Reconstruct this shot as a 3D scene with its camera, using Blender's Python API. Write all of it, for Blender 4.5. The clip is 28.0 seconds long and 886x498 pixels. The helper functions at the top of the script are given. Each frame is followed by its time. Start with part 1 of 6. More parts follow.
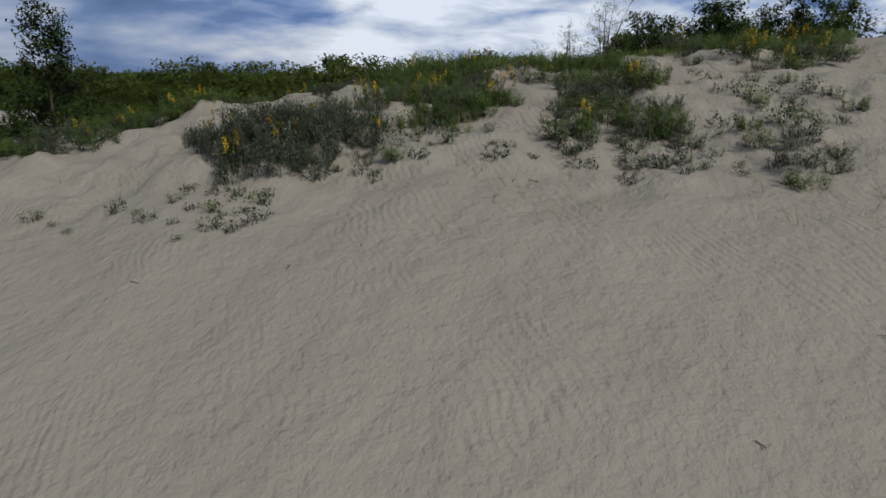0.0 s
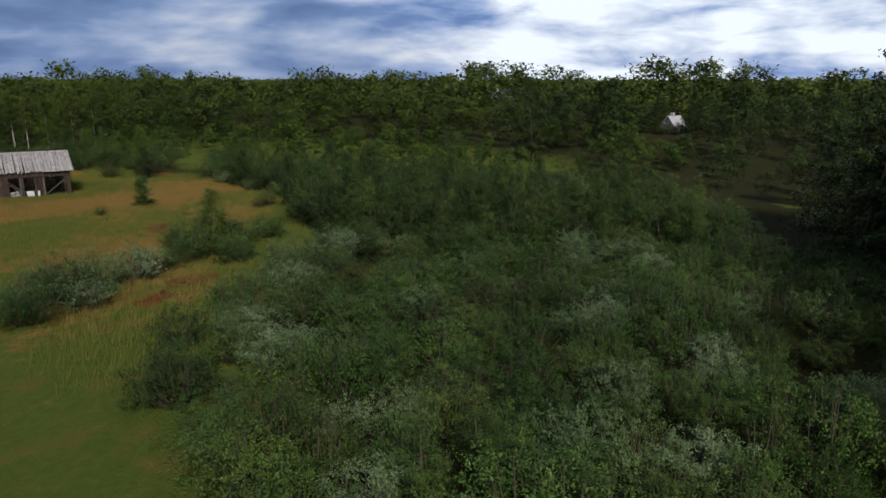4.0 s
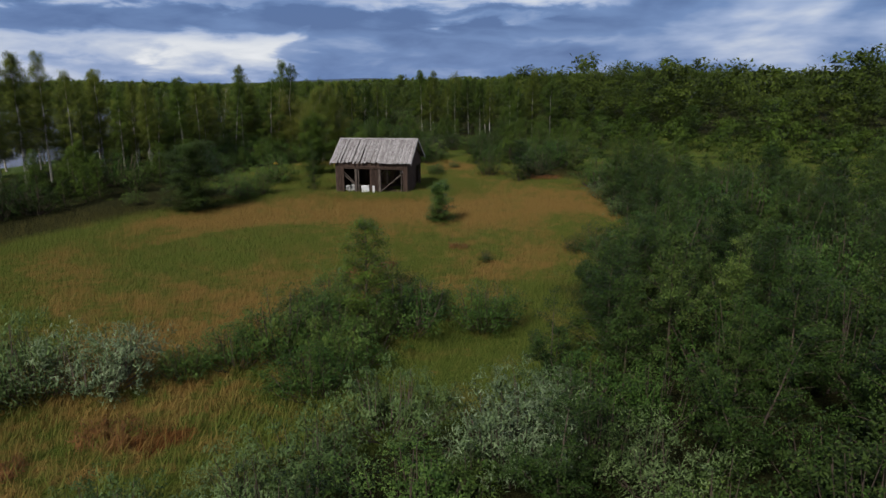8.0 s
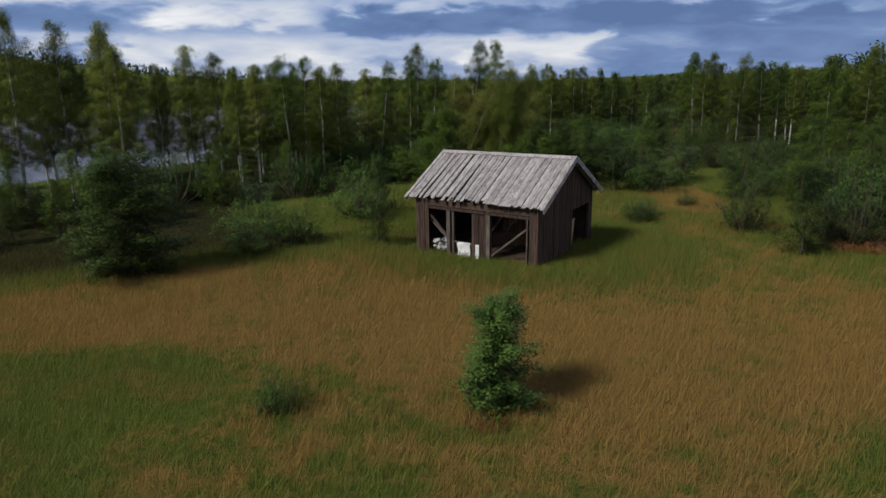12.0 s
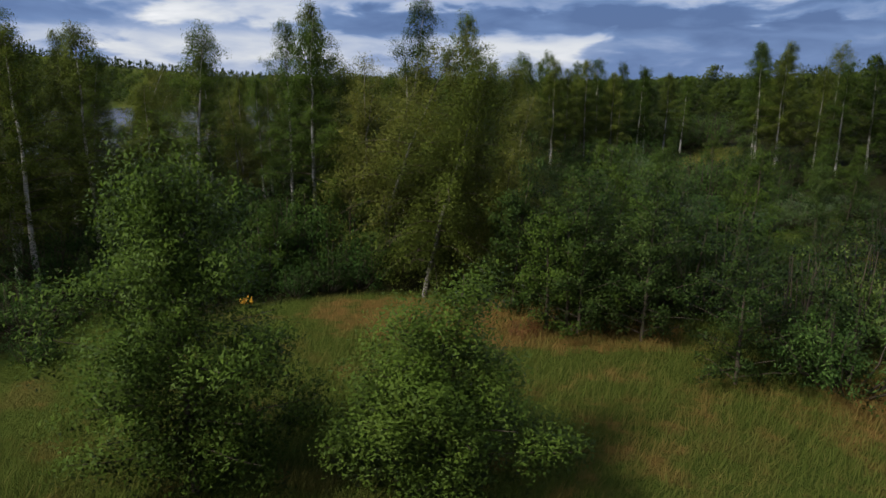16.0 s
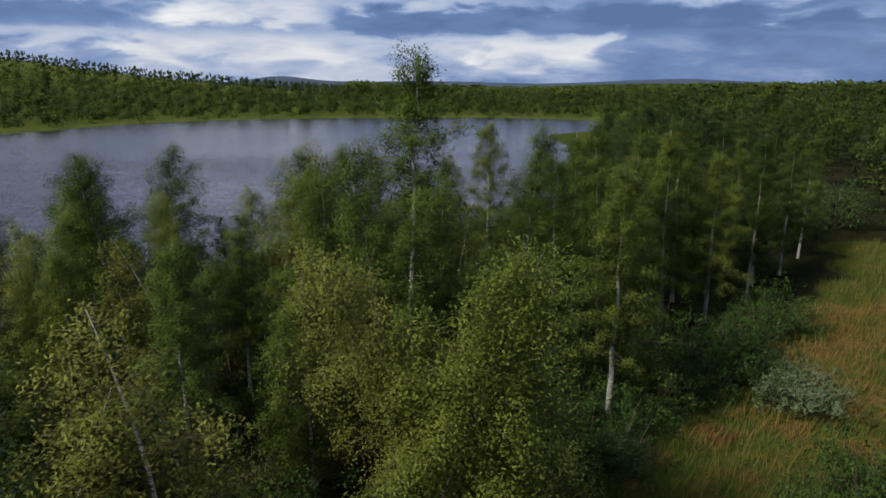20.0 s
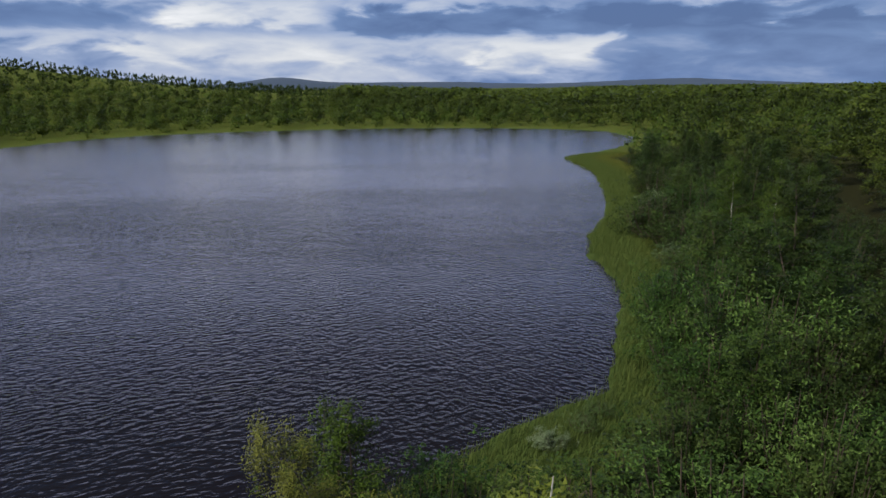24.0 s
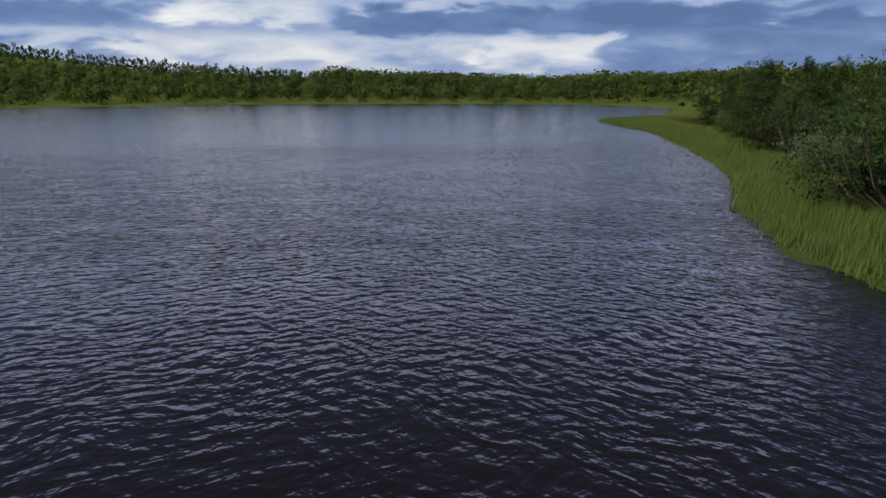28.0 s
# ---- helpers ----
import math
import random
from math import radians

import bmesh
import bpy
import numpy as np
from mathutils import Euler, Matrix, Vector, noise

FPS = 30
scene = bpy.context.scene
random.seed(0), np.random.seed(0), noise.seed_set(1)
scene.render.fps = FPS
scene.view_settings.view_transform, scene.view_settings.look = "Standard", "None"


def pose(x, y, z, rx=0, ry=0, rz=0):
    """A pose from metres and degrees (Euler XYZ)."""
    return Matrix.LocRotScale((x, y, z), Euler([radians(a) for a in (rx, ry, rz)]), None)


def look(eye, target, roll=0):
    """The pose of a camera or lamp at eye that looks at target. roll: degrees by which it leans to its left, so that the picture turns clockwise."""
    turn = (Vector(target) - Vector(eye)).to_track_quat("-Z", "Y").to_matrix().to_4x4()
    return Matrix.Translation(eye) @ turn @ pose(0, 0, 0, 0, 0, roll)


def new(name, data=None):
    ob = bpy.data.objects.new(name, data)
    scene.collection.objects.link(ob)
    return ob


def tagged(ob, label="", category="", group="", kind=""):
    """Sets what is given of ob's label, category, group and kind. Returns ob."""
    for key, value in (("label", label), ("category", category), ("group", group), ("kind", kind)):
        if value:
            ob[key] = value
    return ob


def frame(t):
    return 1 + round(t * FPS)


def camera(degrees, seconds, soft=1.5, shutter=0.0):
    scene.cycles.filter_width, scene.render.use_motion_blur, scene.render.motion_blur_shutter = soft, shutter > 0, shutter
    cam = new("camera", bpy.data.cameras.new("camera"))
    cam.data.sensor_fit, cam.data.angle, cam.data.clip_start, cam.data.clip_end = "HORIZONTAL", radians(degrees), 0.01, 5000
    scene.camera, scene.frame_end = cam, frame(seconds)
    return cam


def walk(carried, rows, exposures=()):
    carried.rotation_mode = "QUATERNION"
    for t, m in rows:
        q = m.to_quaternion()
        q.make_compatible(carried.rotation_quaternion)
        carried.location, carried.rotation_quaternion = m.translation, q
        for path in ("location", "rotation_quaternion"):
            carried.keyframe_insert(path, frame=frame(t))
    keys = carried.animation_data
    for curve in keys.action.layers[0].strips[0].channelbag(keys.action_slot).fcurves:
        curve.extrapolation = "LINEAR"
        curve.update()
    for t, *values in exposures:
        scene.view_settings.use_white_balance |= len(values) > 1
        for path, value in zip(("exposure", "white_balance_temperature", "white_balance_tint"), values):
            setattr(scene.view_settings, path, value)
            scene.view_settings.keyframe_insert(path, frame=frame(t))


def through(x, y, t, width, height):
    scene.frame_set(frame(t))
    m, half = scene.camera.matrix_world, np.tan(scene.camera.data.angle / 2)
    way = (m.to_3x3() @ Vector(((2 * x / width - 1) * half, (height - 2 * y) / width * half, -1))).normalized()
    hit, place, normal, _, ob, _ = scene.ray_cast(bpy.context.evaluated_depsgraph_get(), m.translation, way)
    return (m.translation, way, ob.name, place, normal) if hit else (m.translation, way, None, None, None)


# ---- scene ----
cam = camera(67.0, 28.0)
PATH = [
    (0, (-73.007, -61.815, 7.016), (-71.085, -61.523, 6.545), 0.3),
    (0.5, (-69.4, -61.225, 8.081), (-67.477, -60.942, 7.609), 0.1),
    (1, (-65.775, -60.703, 9.068), (-63.852, -60.423, 8.595), 0.1),
    (1.5, (-62.161, -60.274, 9.668), (-60.24, -59.976, 9.197), -0.1),
    (2, (-58.808, -59.967, 10.109), (-56.901, -59.592, 9.637), -0.1),
    (2.5, (-55.501, -59.623, 10.609), (-53.614, -59.16, 10.138), 0.4),
    (4.5, (-40.863, -57.073, 9.73), (-39.103, -56.248, 9.26), 0.1),
    (5, (-37.309, -56.438, 9.449), (-35.617, -55.48, 8.978), 0.1),
    (5.5, (-33.734, -55.785, 9.199), (-32.139, -54.673, 8.728), 0.0),
    (6, (-30.054, -54.86, 8.969), (-28.572, -53.602, 8.497), 0.4),
    (6.5, (-26.594, -53.602, 8.671), (-25.256, -52.192, 8.199), 0.3),
    (7, (-23.366, -52.243, 8.398), (-22.192, -50.693, 7.925), 0.1),
    (7.5, (-20.081, -50.795, 8.164), (-19.095, -49.12, 7.691), -0.2),
    (8, (-17.05, -48.765, 7.921), (-16.262, -46.989, 7.448), -0.3),
    (8.5, (-14.21, -46.505, 7.672), (-13.639, -44.648, 7.2), -0.6),
    (9, (-11.686, -44.049, 7.439), (-11.336, -42.137, 6.967), -0.7),
    (9.5, (-9.496, -41.528, 7.261), (-9.372, -39.588, 6.79), -0.5),
    (10, (-7.568, -38.783, 7.087), (-7.585, -36.839, 6.616), -0.6),
    (10.5, (-5.9, -35.805, 6.891), (-5.934, -33.862, 6.419), -0.5),
    (11, (-4.508, -32.602, 6.826), (-4.543, -30.659, 6.354), -0.6),
    (11.5, (-3.261, -29.458, 6.792), (-3.299, -27.515, 6.32), -0.7),
    (13.5, (-0.062, -15.552, 6.234), (-0.107, -13.609, 5.762), -0.5),
    (14, (0.449, -11.937, 6.18), (0.399, -9.994, 5.708), -0.5),
    (14.5, (0.839, -8.246, 6.114), (0.788, -6.303, 5.642), -0.4),
    (15, (1.164, -4.605, 6.113), (1.118, -2.662, 5.641), -0.2),
    (16, (1.29, 2.338, 6.526), (1.273, 4.281, 6.054), 0.4),
    (16.5, (1.221, 5.817, 6.886), (1.224, 7.76, 6.414), 0.4),
    (17, (1.333, 9.297, 7.304), (1.342, 11.24, 6.832), -0.2),
    (17.5, (1.952, 12.78, 7.735), (1.945, 14.724, 7.263), -0.3),
    (18, (2.604, 16.374, 8.228), (2.578, 18.318, 7.756), -0.2),
    (18.5, (2.839, 20.096, 8.82), (2.81, 22.039, 8.347), -0.4),
    (19, (3.221, 23.684, 9.347), (3.18, 25.627, 8.874), -0.5),
    (19.5, (3.58, 27.303, 9.884), (3.531, 29.246, 9.412), 0.0),
    (20, (3.859, 30.935, 10.511), (3.806, 32.878, 10.039), 0.2),
    (20.5, (4.107, 34.26, 11.46), (4.044, 36.202, 10.988), -0.2),
    (21, (4.275, 37.419, 12.072), (4.211, 39.361, 11.6), -0.2),
    (21.5, (4.381, 40.46, 12.761), (4.318, 42.403, 12.289), 0.0),
    (22, (4.699, 43.997, 13.478), (4.631, 45.94, 13.006), -0.6),
    (22.5, (4.966, 47.464, 13.996), (4.898, 49.406, 13.524), -0.4),
    (24.5, (4.27, 63.31, 11.567), (4.215, 65.252, 11.096), -0.1),
    (25, (4.28, 67.368, 10.65), (4.226, 69.311, 10.178), -0.1),
    (25.5, (4.365, 71.52, 9.662), (4.308, 73.463, 9.189), -0.1),
    (26, (4.483, 75.698, 8.728), (4.425, 77.641, 8.255), -0.2),
    (26.5, (4.579, 79.945, 7.623), (4.522, 81.888, 7.152), -0.0),
    (27, (4.563, 84.103, 6.539), (4.506, 86.045, 6.067), -0.0),
    (27.5, (4.77, 87.47, 5.451), (4.711, 89.413, 4.979), -0.1),
    (28, (4.855, 90.757, 4.368), (4.799, 92.699, 3.895), 0.1),
]
walk(cam, [(t, look(eye, target, roll)) for t, eye, target, roll in PATH], ((0.0, -0.38), (2.5, -0.38), (4.5, 0.0), (28.0, 0.0)))

# ---- world, sun ----
SUN_AZ, SUN_EL = 232.0, 42.0          # compass degrees from +y towards +x; height
world = bpy.data.worlds.new("world")
scene.world = world
world.use_nodes = True


class Nodes:
    """Small helper round a node tree."""

    def __init__(self, tree):
        self.tree = tree
        tree.nodes.clear()

    def add(self, kind, ins=None, **props):
        n = self.tree.nodes.new(kind)
        if "operation" in props:
            n.operation = props["operation"]
        if "use_clamp" in props:
            n.use_clamp = props["use_clamp"]
        if "data_type" in props:
            n.data_type = props["data_type"]
        if "blend_type" in props:
            n.blend_type = props["blend_type"]
        if "attribute_name" in props:
            n.attribute_name = props["attribute_name"]
        for k, v in (ins or {}).items():
            self.put(n.inputs[k], v)
        return n

    def put(self, socket, v):
        if isinstance(v, bpy.types.NodeSocket):
            self.tree.links.new(v, socket)
        elif isinstance(v, bpy.types.Node):
            self.tree.links.new(v.outputs[0], socket)
        else:
            socket.default_value = v

    def math(self, op, a, b=0.0, clamp=False):
        return self.add("ShaderNodeMath", {0: a, 1: b}, operation=op, use_clamp=clamp).outputs[0]

    def step(self, v, lo, hi, a=0.0, b=1.0):
        n = self.add("ShaderNodeMapRange", {"Value": v, "From Min": lo, "From Max": hi, "To Min": a, "To Max": b})
        n.interpolation_type = "SMOOTHSTEP"
        return n.outputs[0]

    def mix(self, f, a, b, blend="MIX"):
        n = self.add("ShaderNodeMix", data_type="RGBA", blend_type=blend)
        self.put(n.inputs[0], f), self.put(n.inputs[6], a), self.put(n.inputs[7], b)
        return n.outputs[2]

    def noise(self, vec, scale, detail=4.0, rough=0.55, dist=0.0):
        n = self.add("ShaderNodeTexNoise", {"Scale": scale, "Detail": detail, "Roughness": rough, "Distortion": dist})
        if vec is not None:
            self.put(n.inputs["Vector"], vec)
        return n.outputs["Fac"]


def make_sky():
    n = Nodes(world.node_tree)
    out = n.add("ShaderNodeOutputWorld")
    bg = n.add("ShaderNodeBackground", {"Strength": 1.0})
    n.put(out.inputs[0], bg)
    sky = n.add("ShaderNodeTexSky")
    sky.sky_type, sky.sun_disc, sky.sun_elevation, sky.sun_rotation = "NISHITA", False, radians(SUN_EL), radians(SUN_AZ)
    sky.air_density, sky.dust_density, sky.ozone_density = 1.2, 1.5, 2.0
    blue = n.mix(1.0, sky.outputs[0], (0.09, 0.09, 0.09, 1), "MULTIPLY")
    geo = n.add("ShaderNodeNewGeometry")
    sep = n.add("ShaderNodeSeparateXYZ", {0: n.add("ShaderNodeVectorMath", {0: geo.outputs["Position"]}, operation="NORMALIZE").outputs[0]})
    x, y, z = sep.outputs
    az = n.math("ARCTAN2", x, y)                      # 0 ahead over the lake, positive to the right
    el = n.math("ARCSINE", z)
    flat = n.add("ShaderNodeCombineXYZ", {0: n.math("MULTIPLY", az, 3.3), 1: n.math("MULTIPLY", el, 11.0), 2: 0.0}).outputs[0]
    up = n.math("ADD", n.math("MAXIMUM", z, 0.0), 0.16)
    dome = n.add("ShaderNodeCombineXYZ", {0: n.math("DIVIDE", x, up), 1: n.math("DIVIDE", y, up), 2: 0.0}).outputs[0]
    # streaky layers low over the horizon, broad clouds higher up
    low = n.noise(flat, 1.2, 5.0, 0.48, 0.2)
    high = n.noise(dome, 0.9, 6.0, 0.55, 0.2)
    part = n.step(el, 0.13, 0.45)
    cover = n.add("ShaderNodeMix", {0: part, 2: low, 3: high}, data_type="FLOAT").outputs[0]
    # the lit bank of cumulus beyond the lake, the rain shaft beside it, the open bright sky to the south-east
    bump = n.noise(flat, 3.4, 5.0, 0.52, 0.3)
    wob = n.math("MULTIPLY", n.math("SUBTRACT", bump, 0.5), 0.11)
    azw, elw = n.math("ADD", az, n.math("MULTIPLY", wob, 2.0)), n.math("ADD", el, n.math("MULTIPLY", wob, 0.55))
    open_se = n.math("MULTIPLY", n.step(az, 0.95, 1.35), n.step(az, 2.6, 2.0))
    north = n.math("MULTIPLY", n.step(az, -0.9, -0.6), n.step(az, 0.9, 0.7))
    cover = n.math("ADD", 0.5, n.math("MULTIPLY", n.math("SUBTRACT", cover, 0.5), 1.2))
    light = n.math("ADD", cover, n.math("MULTIPLY", open_se, n.math("ADD", 0.215, n.math("MULTIPLY", n.math("SUBTRACT", bump, 0.5), 0.8))))
    # unseen bright band over the lake, darker sky above, added for the water's reflection
    high_n = n.math("MULTIPLY", north, n.math("MULTIPLY", n.step(el, 0.115, 0.16), n.step(el, 0.38, 0.22)))
    light = n.math("ADD", light, n.math("MULTIPLY", high_n, 0.32))
    light = n.math("SUBTRACT", light, n.math("MULTIPLY", n.step(el, 0.42, 0.65), 0.13))
    light = n.math("SUBTRACT", light, n.math("MULTIPLY", n.math("MULTIPLY", north, n.step(el, 0.27, 0.45)), 0.21))
    def bank_of(a0, a1, e0, e1, sa=0.035, se=0.012):
        """A soft-edged patch of cloud between two bearings and two heights."""
        return n.math("MULTIPLY", n.math("MULTIPLY", n.step(azw, a0 - sa, a0 + sa), n.step(azw, a1 + sa, a1 - sa)), n.math("MULTIPLY", n.step(elw, e0 - se, e0 + se), n.step(elw, e1 + se, e1 - se)))

    ahead = n.math("ADD", 0.50, n.math("ADD", n.math("MULTIPLY", n.math("SUBTRACT", low, 0.5), 0.34), n.math("MULTIPLY", n.math("SUBTRACT", bump, 0.5), 0.34)))
    for amount, a0, a1, e0, e1, sa, se in ((0.10, -0.95, 0.02, 0.108, 0.20, 0.10, 0.010), (0.10, 0.25, 0.80, 0.112, 0.20, 0.10, 0.010), (-0.09, -0.80, -0.46, 0.078, 0.103, 0.06, 0.008), (0.20, -0.385, -0.20, 0.079, 0.112, 0.040, 0.010),
                                           (-0.12, -0.17, 0.85, 0.074, 0.106, 0.030, 0.006), (0.125, -0.455, 0.205, 0.034, 0.070, 0.020, 0.010), (0.075, -0.455, 0.20, 0.002, 0.034, 0.05, 0.014), (0.09, 0.02, 0.195, 0.020, 0.062, 0.020, 0.010),
                                           (0.12, -0.90, -0.455, 0.050, 0.070, 0.030, 0.006), (-0.055, 0.22, 0.62, -0.05, 0.075, 0.020, 0.010), (0.12, 0.42, 0.56, 0.086, 0.097, 0.03, 0.004)):
        ahead = n.math("ADD", ahead, n.math("MULTIPLY", bank_of(a0, a1, e0, e1, sa, se), amount))
    over = n.math("MULTIPLY", n.math("MULTIPLY", n.step(az, -1.2, -0.9), n.step(az, 0.80, 0.58)), n.step(el, 0.19, 0.13))
    light = n.add("ShaderNodeMix", {0: over, 2: light, 3: ahead}, data_type="FLOAT").outputs[0]
    ramp = n.add("ShaderNodeValToRGB", {0: light})
    cr = ramp.color_ramp
    for pos, col in ((0.34, (0.088, 0.156, 0.35, 1)), (0.46, (0.152, 0.248, 0.485, 1)), (0.56, (0.34, 0.43, 0.65, 1)), (0.70, (0.74, 0.77, 0.83, 1)), (0.84, (1.05, 1.05, 1.07, 1))):
        e = cr.elements.new(pos)
        e.color = col
    cr.elements.remove(cr.elements[0]), cr.elements.remove(cr.elements[-1])
    tinted = n.mix(high_n, ramp.outputs[0], n.mix(1.0, ramp.outputs[0], (0.95, 0.99, 1.38, 1), "MULTIPLY"))
    tinted = n.mix(n.step(el, 0.28, 0.50), tinted, n.mix(1.0, tinted, (1.22, 0.96, 0.74, 1), "MULTIPLY"))
    tinted = n.mix(open_se, tinted, n.mix(1.0, tinted, (0.95, 1.03, 1.16, 1), "MULTIPLY"))
    n.put(bg.inputs[0], n.mix(0.08, tinted, blue))


make_sky()
sun = new("sun", bpy.data.lights.new("sun", "SUN"))
sun.data.energy, sun.data.angle, sun.data.color = 3.75, radians(13), (1.0, 0.95, 0.87)
_a, _e = radians(SUN_AZ), radians(SUN_EL)
sun.matrix_world = look((math.sin(_a) * math.cos(_e) * 50, math.cos(_a) * math.cos(_e) * 50, math.sin(_e) * 50), (0, 0, 0))
scene.view_settings.exposure = 0.0

# ---- materials ----
def material(name, build):
    m = bpy.data.materials.new(name)
    m.use_nodes = True
    n = Nodes(m.node_tree)
    out = n.add("ShaderNodeOutputMaterial")
    n.put(out.inputs[0], build(n))
    return m


def surface(n, color, rough=0.9, normal=None, spec=0.3, **more):
    b = n.add("ShaderNodeBsdfPrincipled", {"Base Color": color, "Roughness": rough, "Specular IOR Level": spec})
    if normal is not None:
        n.put(b.inputs["Normal"], normal)
    for k, v in more.items():
        n.put(b.inputs[k.replace("_", " ")], v)
    return b.outputs[0]


def bumped(n, height, strength, distance):
    return n.add("ShaderNodeBump", {"Strength": strength, "Distance": distance, "Height": height}).outputs[0]


def place(n):
    return n.add("ShaderNodeNewGeometry").outputs["Position"]


def rgb(*c):
    return (*c, 1.0)


def leaves(name, dark, mid, light, gloss=0.55, through=0.13, joined=False):
    """Leaf material: varies from leaf to leaf and from plant to plant."""

    def build(n):
        geo = n.add("ShaderNodeNewGeometry")
        isle = geo.outputs["Random Per Island"]
        if joined:
            who = n.add("ShaderNodeAttribute", attribute_name="tint").outputs["Fac"]
        else:
            who = n.add("ShaderNodeObjectInfo").outputs["Random"]
        patch = n.math("ADD", n.math("MULTIPLY", n.noise(geo.outputs["Position"], 0.9, 2.0), 0.5), n.math("MULTIPLY", n.noise(geo.outputs["Position"], 3.2, 2.0), 0.5))
        v = n.math("ADD", n.math("MULTIPLY", isle, 0.22 if joined else 0.40), n.math("MULTIPLY", n.math("SUBTRACT", patch, 0.5), 1.5))
        v = n.math("ADD", v, n.math("MULTIPLY", who, 0.55 if joined else 0.5), True)
        ramp = n.add("ShaderNodeValToRGB", {0: v})
        ramp.color_ramp.elements[0].color, ramp.color_ramp.elements[1].color = rgb(*dark), rgb(*light)
        ramp.color_ramp.elements.new(0.5).color = rgb(*mid)
        out = n.add("ShaderNodeAttribute", attribute_name="outward").outputs["Vector"]
        if not joined:
            turn = n.add("ShaderNodeVectorTransform", {0: out})
            turn.vector_type, turn.convert_from, turn.convert_to = "NORMAL", "OBJECT", "WORLD"
            out = turn.outputs[0]
        both = n.add("ShaderNodeVectorMath", {0: n.add("ShaderNodeVectorMath", {0: out, 1: (0.72, 0.72, 0.72) if joined else (0.66, 0.66, 0.66)}, operation="MULTIPLY").outputs[0],
                                              1: n.add("ShaderNodeVectorMath", {0: geo.outputs["Normal"], 1: (0.28, 0.28, 0.28) if joined else (0.34, 0.34, 0.34)}, operation="MULTIPLY").outputs[0]}, operation="ADD").outputs[0]
        lie = n.add("ShaderNodeVectorMath", {0: both}, operation="NORMALIZE").outputs[0]
        p = surface(n, ramp.outputs[0], gloss, lie, spec=0.10)
        t = n.add("ShaderNodeBsdfTranslucent", {0: n.mix(1.0, ramp.outputs[0], (1.3, 1.35, 0.6, 1), "MULTIPLY")})
        return n.add("ShaderNodeMixShader", {0: through, 1: p, 2: t.outputs[0]}).outputs[0]

    return material(name, build)


BIRCH = ((0.061, 0.083, 0.012), (0.131, 0.166, 0.025), (0.248, 0.265, 0.051))
GREEN = ((0.030, 0.055, 0.008), (0.070, 0.116, 0.015), (0.131, 0.188, 0.029))
SILVER = ((0.058, 0.101, 0.035), (0.134, 0.192, 0.086), (0.304, 0.369, 0.225))
DARK = ((0.020, 0.040, 0.009), (0.043, 0.070, 0.015), (0.077, 0.112, 0.025))
OLIVE = ((0.084, 0.103, 0.017), (0.159, 0.172, 0.032), (0.272, 0.260, 0.060))
leaf_birch = leaves("birch_leaves", *BIRCH)
leaf_bush = leaves("bush_leaves", (0.017, 0.042, 0.008), (0.051, 0.104, 0.019), (0.146, 0.226, 0.053))
leaf_bush_pale = leaves("pale_bush_leaves", (0.021, 0.045, 0.009), (0.066, 0.111, 0.021), (0.180, 0.237, 0.054))
# darker copy of the young birches' leaves, shade put into its colour
leaf_shade = leaves("shade_toned_birch_leaves", (0.014, 0.031, 0.007), (0.040, 0.076, 0.014), (0.110, 0.155, 0.036))
leaf_green = leaves("green_leaves", *GREEN)
leaf_silver = leaves("silver_willow_leaves", *SILVER, gloss=0.6)
leaf_dark = leaves("dark_needles", *DARK, through=0.15)
leaf_olive = leaves("olive_birch_leaves", *OLIVE)
leaf_grey = leaves("grey_green_willow_leaves", (0.049, 0.090, 0.026), (0.100, 0.156, 0.049), (0.184, 0.250, 0.103), gloss=0.6)
far_birch = leaves("far_birch_leaves", (0.032, 0.052, 0.008), (0.072, 0.104, 0.016), (0.130, 0.160, 0.028), joined=True)
far_green = leaves("far_green_leaves", (0.028, 0.052, 0.007), (0.066, 0.110, 0.015), (0.125, 0.175, 0.028), joined=True)
far_dark = leaves("far_conifer_needles", *DARK, through=0.15, joined=True)


def _bark(n):
    p = place(n)
    st = n.add("ShaderNodeMapping", {"Vector": p, "Scale": (9, 9, 30)}).outputs[0]
    marks = n.step(n.noise(st, 1.0, 3.0), 0.52, 0.66)
    dirt = n.step(n.noise(p, 2.2, 4.0), 0.48, 0.75)
    c = n.mix(marks, rgb(0.42, 0.40, 0.36), rgb(0.05, 0.045, 0.04))
    c = n.mix(n.math("MULTIPLY", dirt, 0.7), c, rgb(0.16, 0.14, 0.10))
    return surface(n, c, 0.85, bumped(n, marks, 0.4, 0.01))


bark_birch = material("white_birch_bark", _bark)


def _old_bark(n):
    p = place(n)
    st = n.add("ShaderNodeMapping", {"Vector": p, "Scale": (9, 9, 22)}).outputs[0]
    marks = n.step(n.noise(st, 1.0, 4.0), 0.42, 0.62)
    return surface(n, n.mix(marks, rgb(0.24, 0.225, 0.19), rgb(0.05, 0.045, 0.036)), 0.9, bumped(n, marks, 0.5, 0.015))


bark_old = material("grey_old_birch_bark", _old_bark)


def _twig(n):
    c = n.mix(n.noise(place(n), 14.0), rgb(0.05, 0.035, 0.025), rgb(0.13, 0.10, 0.075))
    return surface(n, c, 0.9)


bark_brown = material("brown_bark", _twig)


